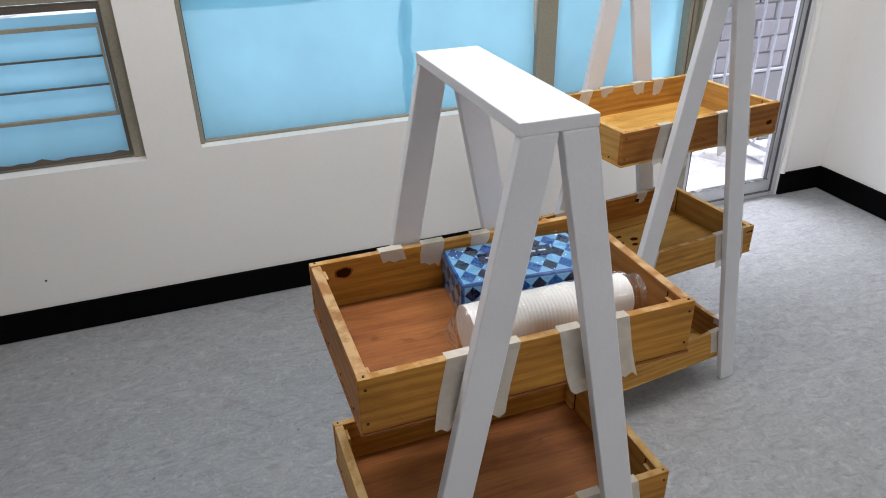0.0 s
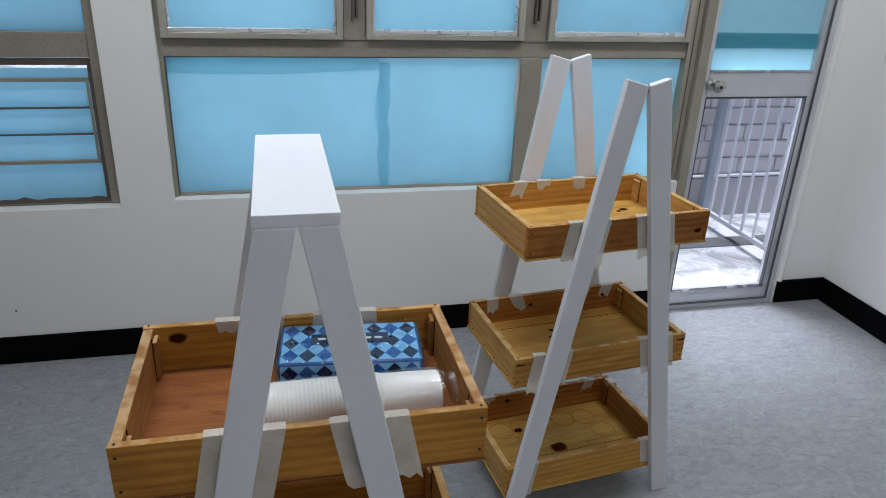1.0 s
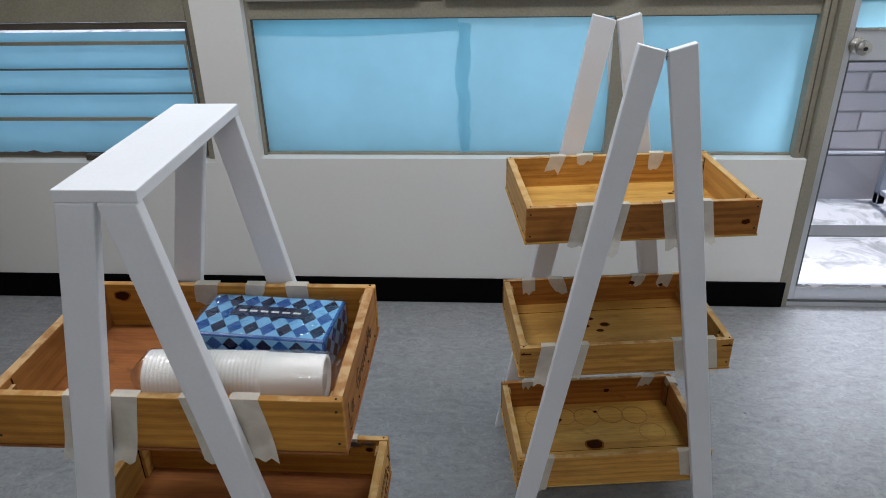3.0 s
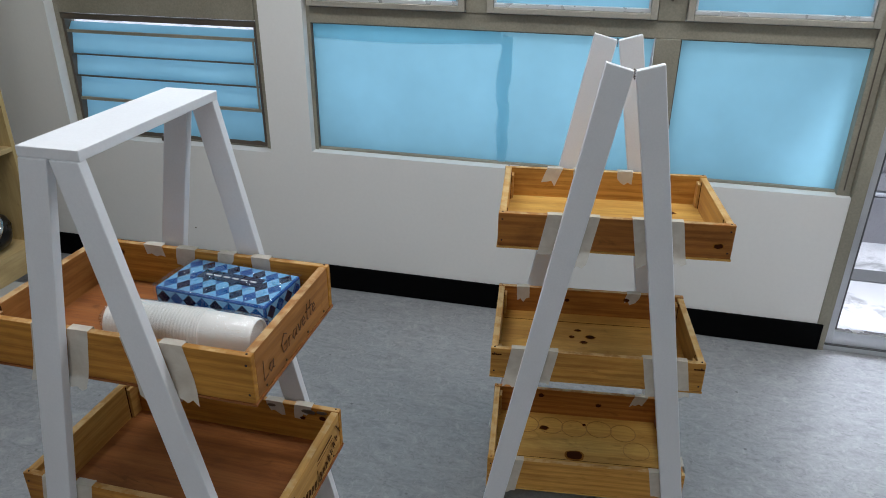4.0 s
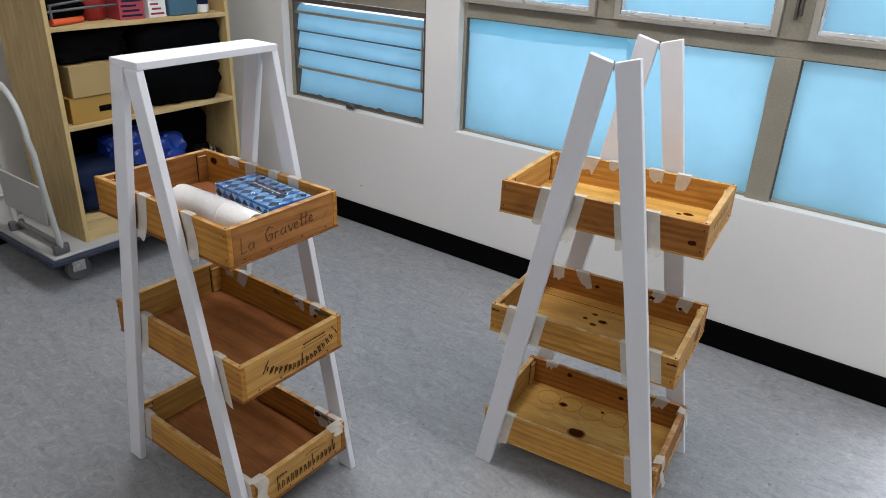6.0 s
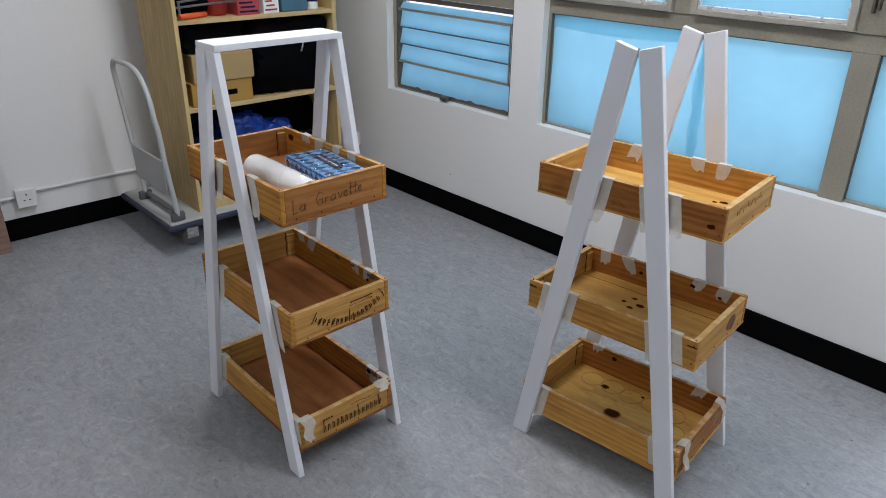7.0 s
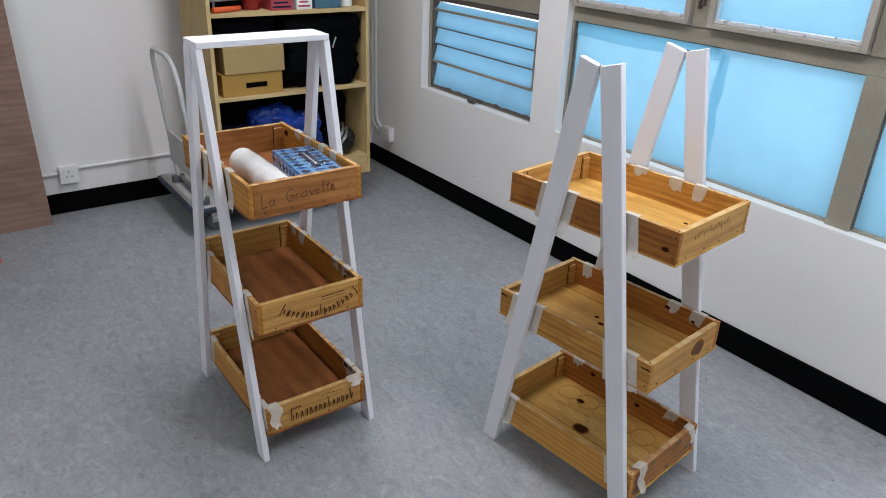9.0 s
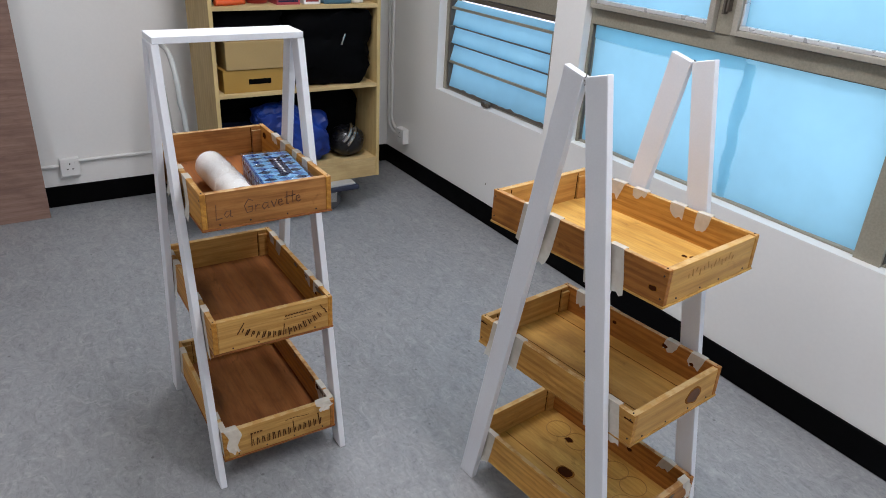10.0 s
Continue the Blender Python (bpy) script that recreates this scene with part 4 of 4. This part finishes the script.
part("title_panel", boxes((-0.065, 0.065, -0.006, 0.026, PH + 0.0008, PH + 0.0016)), argyle["dark"], pack, "dark panel with pale bars for writing")
bm = bmesh.new()
for k in range(6):
    box(bm, -0.054 + 0.019 * k, -0.041 + 0.019 * k, 0.007, 0.012, PH + 0.0017, PH + 0.0021)
part("print", bm, M["white_plastic"], pack, "pale bars")
bm = bmesh.new()
box(bm, -PL / 2 - 0.003, PL / 2 + 0.003, -PD / 2 - 0.003, PD / 2 + 0.003, -0.0005, PH + 0.0035)
bmesh.ops.subdivide_edges(bm, edges=bm.edges, cuts=7, use_grid_fill=True)
for v in bm.verts:
    if v.co.z > 0.01:
        v.co += v.co.normalized() * 0.0022 * noise.noise(v.co * 40)
film = part("wrapper", bm, M["film_thin"], pack, "clear plastic wrapping", smooth=True)
film.visible_shadow = False

cups = thing("paper_cup_stack", pose(-0.178, -1.572, 0.8072, 0, 0, 1.0), "stack of white paper cups in a clear plastic sleeve", "cups")
bm = bmesh.new()
profile = [(0.030, -0.136), (0.0395, -0.136)]
x = -0.136
while x < 0.040:
    profile += [(0.0394, x), (0.0397, x + 0.0012), (0.0395, x + 0.0028), (0.0393, x + 0.0034), (0.0393, x + 0.0058)]
    x += 0.0063
profile += [(0.0385, x), (0.0372, x + 0.004), (0.0345, 0.131), (0.033, 0.134), (0.0310, 0.134), (0.0305, 0.128), (0.001, 0.128)]
lathe(bm, profile, 36, pose(0, 0, 0, 0, 90, 0))
part("cups", bm, M["cup"], cups, "nested white cups", smooth=True)
bm = bmesh.new()
prof = [(0.012, -0.165), (0.030, -0.148), (0.0408, -0.138), (0.0410, -0.10), (0.0410, -0.05), (0.0410, 0.0), (0.0408, 0.05), (0.0404, 0.09), (0.0385, 0.131), (0.034, 0.142), (0.026, 0.150), (0.030, 0.160)]
verts = lathe(bm, prof, 36, pose(0, 0, 0, 0, 90, 0))
for v in bm.verts:
    v.co += Vector((0, v.co.y, v.co.z)) * 0.05 * (noise.noise(v.co * 45) + (0.6 if v.co.x > 0.15 else 0) * noise.noise(v.co * 90))
film = part("sleeve", bm, M["film"], cups, "crinkled clear plastic sleeve", smooth=True)
film.visible_shadow = False

# ---- corner with the trolley and the open cabinet ----
TZ = 0.162
trolley = thing("platform_trolley", pose(-1.885, -0.948, 0), "grey platform trolley with folding handle and navy bumper", "trolley")
part("deck", boxes((-0.285, 0.285, -0.415, 0.415, TZ - 0.022, TZ), bevel=0.006), M["light_deck"], trolley, "pale worn deck")
part("bumper", boxes((-0.30, 0.30, -0.43, 0.43, TZ - 0.036, TZ - 0.010), bevel=0.008), M["bumper"], trolley, "navy rubber bumper")
for s in (-1, 1):
    for q in (-1, 1):
        cx, cy = s * 0.20, q * 0.30
        bm = bmesh.new()
        box(bm, cx - 0.035, cx + 0.035, cy - 0.035, cy + 0.035, TZ - 0.042, TZ - 0.036)
        box(bm, cx - 0.022, cx - 0.018, cy - 0.02, cy + 0.035, 0.045, TZ - 0.042)
        box(bm, cx + 0.018, cx + 0.022, cy - 0.02, cy + 0.035, 0.045, TZ - 0.042)
        fork = part("castor", bm, M["steel"], trolley, "steel castor fork")
        bm = bmesh.new()
        lathe(bm, [(0.04, -0.015), (0.050, -0.013), (0.052, 0.0), (0.050, 0.013), (0.04, 0.015)], 24, pose(cx, cy + 0.01, 0.052, 0, 90, 0))
        part("wheel", bm, M["rubber"], fork, "grey rubber wheel", smooth=True)
# folding handle at the trolley's near end
hy, lean = -0.385, -0.030
pts = [(0.262, hy + 0.02, TZ + 0.02), (0.290, hy + lean * 0.5, 0.46), (0.288, hy + lean * 0.7, 0.60)]
for k in range(9):
    a = math.pi / 2 * k / 8
    pts.append((0.284 - 0.19 * (1 - math.cos(a)), hy + lean, 0.65 + 0.20 * math.sin(a)))
for k in range(9):
    a = math.pi / 2 * (1 - k / 8)
    pts.append((-0.115 + 0.05 * (1 - math.cos(a)), hy + lean, 0.80 + 0.05 * math.sin(a)))
pts += [(-0.115, hy + lean * 0.9, 0.76), (-0.115, hy + 0.02, TZ + 0.02)]
bm = bmesh.new()
tube(bm, pts, 0.0115, 12)
handle = part("handle", bm, M["grey_plastic"], trolley, "grey tubular push handle", smooth=True)
part("plate", boxes((-0.102, 0.249, hy - 0.012, hy - 0.002, 0.29, 0.45), bevel=0.003), M["light_deck"], handle, "pale plate between the tubes")
bm = bmesh.new()
rod(bm, (-0.135, hy + 0.03, TZ + 0.028), (0.25, hy + 0.03, TZ + 0.028), 0.012)
for hx in (-0.115, 0.262):
    box(bm, hx - 0.012, hx + 0.012, hy - 0.015, hy + 0.05, TZ, TZ + 0.045, 0.008)
part("hinge", bm, M["hinge"], trolley, "dark grey metal handle hinge and rod", smooth=True)

CX, CD, CY0, CY1, CT = -1.654, 0.39, -1.197, -0.374, 0.018
cab = thing("open_cabinet", pose(0, 0, 0), "birch plywood open cabinet standing on the trolley", "cabinet")
for name, row, mat in (
    ("side_panel", (CX - CD, CX, CY0, CY0 + CT, TZ, 1.80), "birch"), ("side_panel", (CX - CD, CX, CY1 - CT, CY1, TZ, 1.80), "birch"),
    ("top_panel", (CX - CD, CX, CY0 + CT, CY1 - CT, 1.782, 1.80), "birch_y"), ("back_panel", (CX - CD, CX - CD + 0.008, CY0 + CT, CY1 - CT, TZ + 0.10, 1.782), "birch"),
    ("plinth", (CX - 0.020, CX - 0.002, CY0 + CT, CY1 - CT, TZ, 0.245), "birch_y"), ("shelf", (CX - CD + 0.008, CX - 0.001, CY0 + CT, CY1 - CT, 0.246, 0.264), "birch_y"),
    ("shelf", (CX - CD + 0.008, CX - 0.001, CY0 + CT, CY1 - CT, 0.634, 0.652), "birch_y"), ("shelf", (CX - CD + 0.008, CX - 0.001, CY0 + CT, CY1 - CT, 1.014, 1.032), "birch_y"),
    ("shelf", (CX - CD + 0.008, CX - 0.001, CY0 + CT, CY1 - CT, 1.40, 1.418), "birch_y")):
    part(name, boxes(row, bevel=0.001), M[mat], cab)


def lump(bm, x0, x1, y0, y1, z0, z1, rough=0.02, seed=0.0, power=3.0):
    """A soft full bag: a rounded block with dents and folds."""
    made = bmesh.ops.create_icosphere(bm, subdivisions=4, radius=1.0)["verts"]
    for v in made:
        n = v.co.copy()
        k = (abs(n.x) ** power + abs(n.y) ** power + abs(n.z) ** power) ** (-1 / power)
        p = n * k
        p *= 1 + rough / 0.1 * 0.5 * noise.fractal(n * 2.4 + Vector((seed, 0, seed)), 0.8, 2.0, 4)
        p = Vector((max(-1, min(1, p.x)), max(-1, min(1, p.y)), max(-1, min(1, p.z))))
        v.co = Vector(((x0 + x1) / 2 + p.x * (x1 - x0) / 2, (y0 + y1) / 2 + p.y * (y1 - y0) / 2, (z0 + z1) / 2 + p.z * (z1 - z0) / 2))


S1, S2, S3 = 0.264, 0.652, 1.032
# middle shelf
single("cardboard_box", boxes((-1.96, -1.665, -1.135, -0.838, 0.7565, 0.880), bevel=0.003), M["card"], "plain closed cardboard box on a wooden box", "box")
wb = thing("wooden_box", pose(0, 0, 0), "yellowish wooden box with a dark slot handle", "box")
part("body", boxes((-1.95, -1.672, -1.150, -0.850, S2, 0.755), bevel=0.003), M["mustard"], wb)
part("slot", boxes((-1.674, -1.6705, -1.035, -0.93, 0.688, 0.712), bevel=0.001), M["black"], wb, "dark handle slot")
# bag and pouch are swelled so their black stands in for the compartment's shade
bm = bmesh.new()
lump(bm, -2.02, -1.672, -0.832, -0.398, S2, 1.000, 0.03, 3.0, 7.0)
bag = single("black_bag", bm, M["black"], "black cloth bag, enlarged to fill the shaded shelf", "bag", smooth=True)
bm = bmesh.new()
tube(bm, [(-1.668, -0.575, 0.845), (-1.662, -0.570, 0.870), (-1.667, -0.556, 0.895)], 0.004, 6)
zip_pull = part("zip_pull", bm, M["steel"], bag, "small bright zip pull")
bm = bmesh.new()
lump(bm, -2.02, -1.69, -1.172, -0.845, 0.8805, 1.010, 0.03, 6.0, 6.0)
single("black_pouch", bm, M["black"], "black cloth pouch on the box, enlarged to fill the shade", "bag", smooth=True)
# low shelf
bm = bmesh.new()
lump(bm, -2.0, -1.675, -1.172, -0.86, S1, 0.47, 0.015, 1.0, 6.0)
single("navy_bag", bm, M["navy"], "dark navy cloth bag on the shelf", "bag", smooth=True)
# added black mass that stands in for the shade behind the bags
bm = bmesh.new()
lump(bm, -2.03, -1.84, -1.17, -0.40, 0.30, 0.63, 0.02, 8.0, 6.0)
for v in bm.verts:
    if v.co.z < 0.33:
        v.co.z = S1
single("black_sack", bm, M["black"], "added black mass filling the shaded back of the shelf", "bag", smooth=True)
bm = bmesh.new()
lump(bm, -1.84, -1.672, -1.00, -0.76, 0.38, 0.565, 0.06, 2.0, 2.6)
lump(bm, -1.84, -1.668, -0.87, -0.63, S1, 0.52, 0.06, 5.0, 2.8)
single("plastic_bag", bm, M["bag"], "crumpled bright blue plastic bag", "bag", smooth=True)
bm = bmesh.new()
lump(bm, -1.84, -1.672, -0.605, -0.425, S1, 0.42, 0.01, 9.0, 2.4)
helmet = single("black_appliance", bm, M["black_gloss"], "glossy black rounded appliance with chrome bands", "appliance", smooth=True)
for k in range(2):
    bm = bmesh.new()
    pts = [(-1.756 + 0.088 * math.sin(a), -0.53 - 0.022 * k + 0.05 * math.cos(a), 0.360 + 0.060 * math.cos(a) + 0.02 * k) for a in [math.pi * (0.12 + 0.06 * i) for i in range(9)]]
    tube(bm, pts, 0.009, 8)
    part("band", bm, M["steel"], helmet, "bright chrome band", smooth=True)
# high shelf
bm = bmesh.new()
lathe(bm, [(0.045, 0), (0.052, 0.01), (0.055, 0.09), (0.05, 0.10)], 24, pose(-1.775, -0.945, S3))
single("red_tub", bm, M["red"], "round red plastic tub on the shelf", "tub", smooth=True)
for y0, y1, h, key, label in ((-0.885, -0.775, 0.14, "pink", "small pink printed carton"), (-0.755, -0.675, 0.15, "white_plastic", "small pale printed carton")):
    carton = thing("carton", pose(0, 0, 0), label, "carton")
    part("box", boxes((-1.80, -1.674, y0, y1, S3, S3 + h), bevel=0.002), M[key], carton)
    bm = bmesh.new()
    for k in range(5):
        box(bm, -1.6745, -1.6732, y0 + 0.008 + 0.006 * (k % 2), y1 - 0.010 - 0.012 * (k % 3), S3 + 0.012 + 0.019 * k, S3 + 0.020 + 0.019 * k)
    part("print", bm, M["navy"] if key == "pink" else M["red"], carton, "printed bars")
single("blue_grey_basket", boxes((-1.84, -1.672, -0.660, -0.520, S3, S3 + 0.10), bevel=0.006), M["teal_box"], "small blue-grey plastic basket", "basket")
jar = thing("white_jar", pose(-1.712, -0.472, S3), "small white jar with a navy band", "jar")
bm = bmesh.new()
lathe(bm, [(0.026, 0), (0.030, 0.004), (0.030, 0.035), (0.028, 0.036)], 20)
part("base", bm, M["white_plastic"], jar, smooth=True)
bm = bmesh.new()
lathe(bm, [(0.029, 0.0365), (0.029, 0.12), (0.02, 0.13)], 20)
part("body", bm, M["navy"], jar, "navy upper part", smooth=True)
bm = bmesh.new()
tube(bm, [(-1.675, -1.16, S3 + 0.0135), (-1.685, -1.10, S3 + 0.0135), (-1.72, -1.02, S3 + 0.0135)], 0.013, 10)
single("orange_tool", bm, M["orange"], "orange handled tool on the shelf", "tool", smooth=True)
for y0, y1, z0, z1 in ((-1.172, -0.79, 0.050, 0.062), (-1.150, -0.70, 0.072, 0.112)):
    bm = bmesh.new()
    tube(bm, [(-1.690, y0, S3 + z0), (-1.688, (y0 + y1) / 2, S3 + (z0 + z1) / 2 + 0.004), (-1.695, y1, S3 + z1)], 0.005, 8)
    rod_head = [(-1.690, y0, S3 + 0.006), (-1.690, y0, S3 + z0 + 0.004)]
    tube(bm, rod_head, 0.006, 8)
    single("metal_tool", bm, M["hinge"], "thin dark metal tool lying across the shelf", "tool", "tools on the shelf", smooth=True)
bm = bmesh.new()
lump(bm, -1.86, -1.70, -1.17, -0.99, S3, S3 + 0.10, 0.03, 12.0, 3.0)
single("black_pouch", bm, M["black"], "black cloth pouch on the high shelf", "bag", smooth=True)


# ---- wall services ----
def socket(m, label):
    ob = thing("wall_socket", m, label, "socket", "wall sockets")
    part("back_box", boxes((-0.043, 0.043, -0.032, 0.0, -0.043, 0.043), bevel=0.003), M["white_plastic"], ob)
    plate = part("face_plate", boxes((-0.044, 0.044, -0.040, -0.0322, -0.044, 0.044), bevel=0.003), M["white_plastic"], ob)
    for hx, hz, w, h in ((0, 0.018, 0.005, 0.009), (-0.012, -0.008, 0.008, 0.005), (0.012, -0.008, 0.008, 0.005)):
        part("pin_hole", boxes((hx - w / 2, hx + w / 2, -0.0408, -0.0402, hz - h / 2, hz + h / 2)), M["black_gloss"], plate)
    part("switch", boxes((0.022, 0.034, -0.0435, -0.0402, 0.018, 0.034), bevel=0.001), M["white_plastic"], plate)


socket(pose(XL, -1.784, 0.209, 0, 0, 90), "white surface socket on the wall")
socket(pose(-2.045, 0.0, 0.228), "white surface socket in the corner")
bm = bmesh.new()
tube(bm, [(XL + 0.010, -1.74, 0.232), (XL + 0.010, -0.9, 0.232), (XL + 0.010, -0.08, 0.232)], 0.009, 10)
conduit = single("conduit", bm, M["white_plastic"], "thin white conduit along the wall", "conduit", smooth=True)
bm = bmesh.new()
tube(bm, [(XL + 0.010, -1.828, 0.214), (XL + 0.010, -2.6, 0.214)], 0.009, 10)
single("conduit", bm, M["white_plastic"], "thin white conduit along the wall", "conduit", smooth=True)
for cz, x0 in ((0.24, -2.20), (0.215, -2.235)):
    bm = bmesh.new()
    pts = [(x0, -0.010, 2.55), (x0, -0.010, cz + 0.08)] + [(x0 + 0.08 * (1 - math.cos(a)), -0.010, cz + 0.08 - 0.08 * math.sin(a)) for a in [math.pi / 2 * k / 6 for k in range(1, 7)]] + [(-2.089, -0.010, cz)]
    tube(bm, pts, 0.009, 10)
    single("conduit", bm, M["white_plastic"], "white conduit bent into the corner socket", "conduit", smooth=True)
bm = bmesh.new()
lathe(bm, [(0.004, 0.0), (0.003, 0.0015)], 10, pose(-1.199, -0.0005, 0.208, 90))
single("wall_plug", bm, M["bronze_dark"], "small dark plug mark in the wall", "plug")

# ---- brown board and orange trestle by the far wall ----
bm = bmesh.new()
box(bm, -0.009, 0.009, -0.95, 0.0, 0.0, 2.05, 0.001)
single("veneered_board", bm, M["walnut"], "tall brown wood-grain board leaning on the wall", "board", m=pose(-2.150, -1.912, 0.0005, 0, -2.9, 0))
trestle = thing("orange_trestle", pose(-1.95, -2.27, 0), "low orange painted steel trestle on the floor", "trestle")
part("beam", boxes((-0.016, 0.016, -0.62, 0.02, 0.118, 0.152), bevel=0.003), M["orange"], trestle)
for s, y in ((1, 0.0), (1, -0.60), (-1, -0.60)):
    bm = bmesh.new()
    a, b = Vector((s * 0.005, y, 0.137)), Vector((s * 0.17, y + (0.08 if y == 0 else -0.05), 0.010))
    d = (b - a)
    m = Matrix.Translation((a + b) / 2) @ d.to_track_quat("Z", "Y").to_matrix().to_4x4()
    box(bm, -0.016, 0.016, -0.016, 0.016, -d.length / 2, d.length / 2, 0.003, m)
    part("leg", bm, M["orange"], trestle)
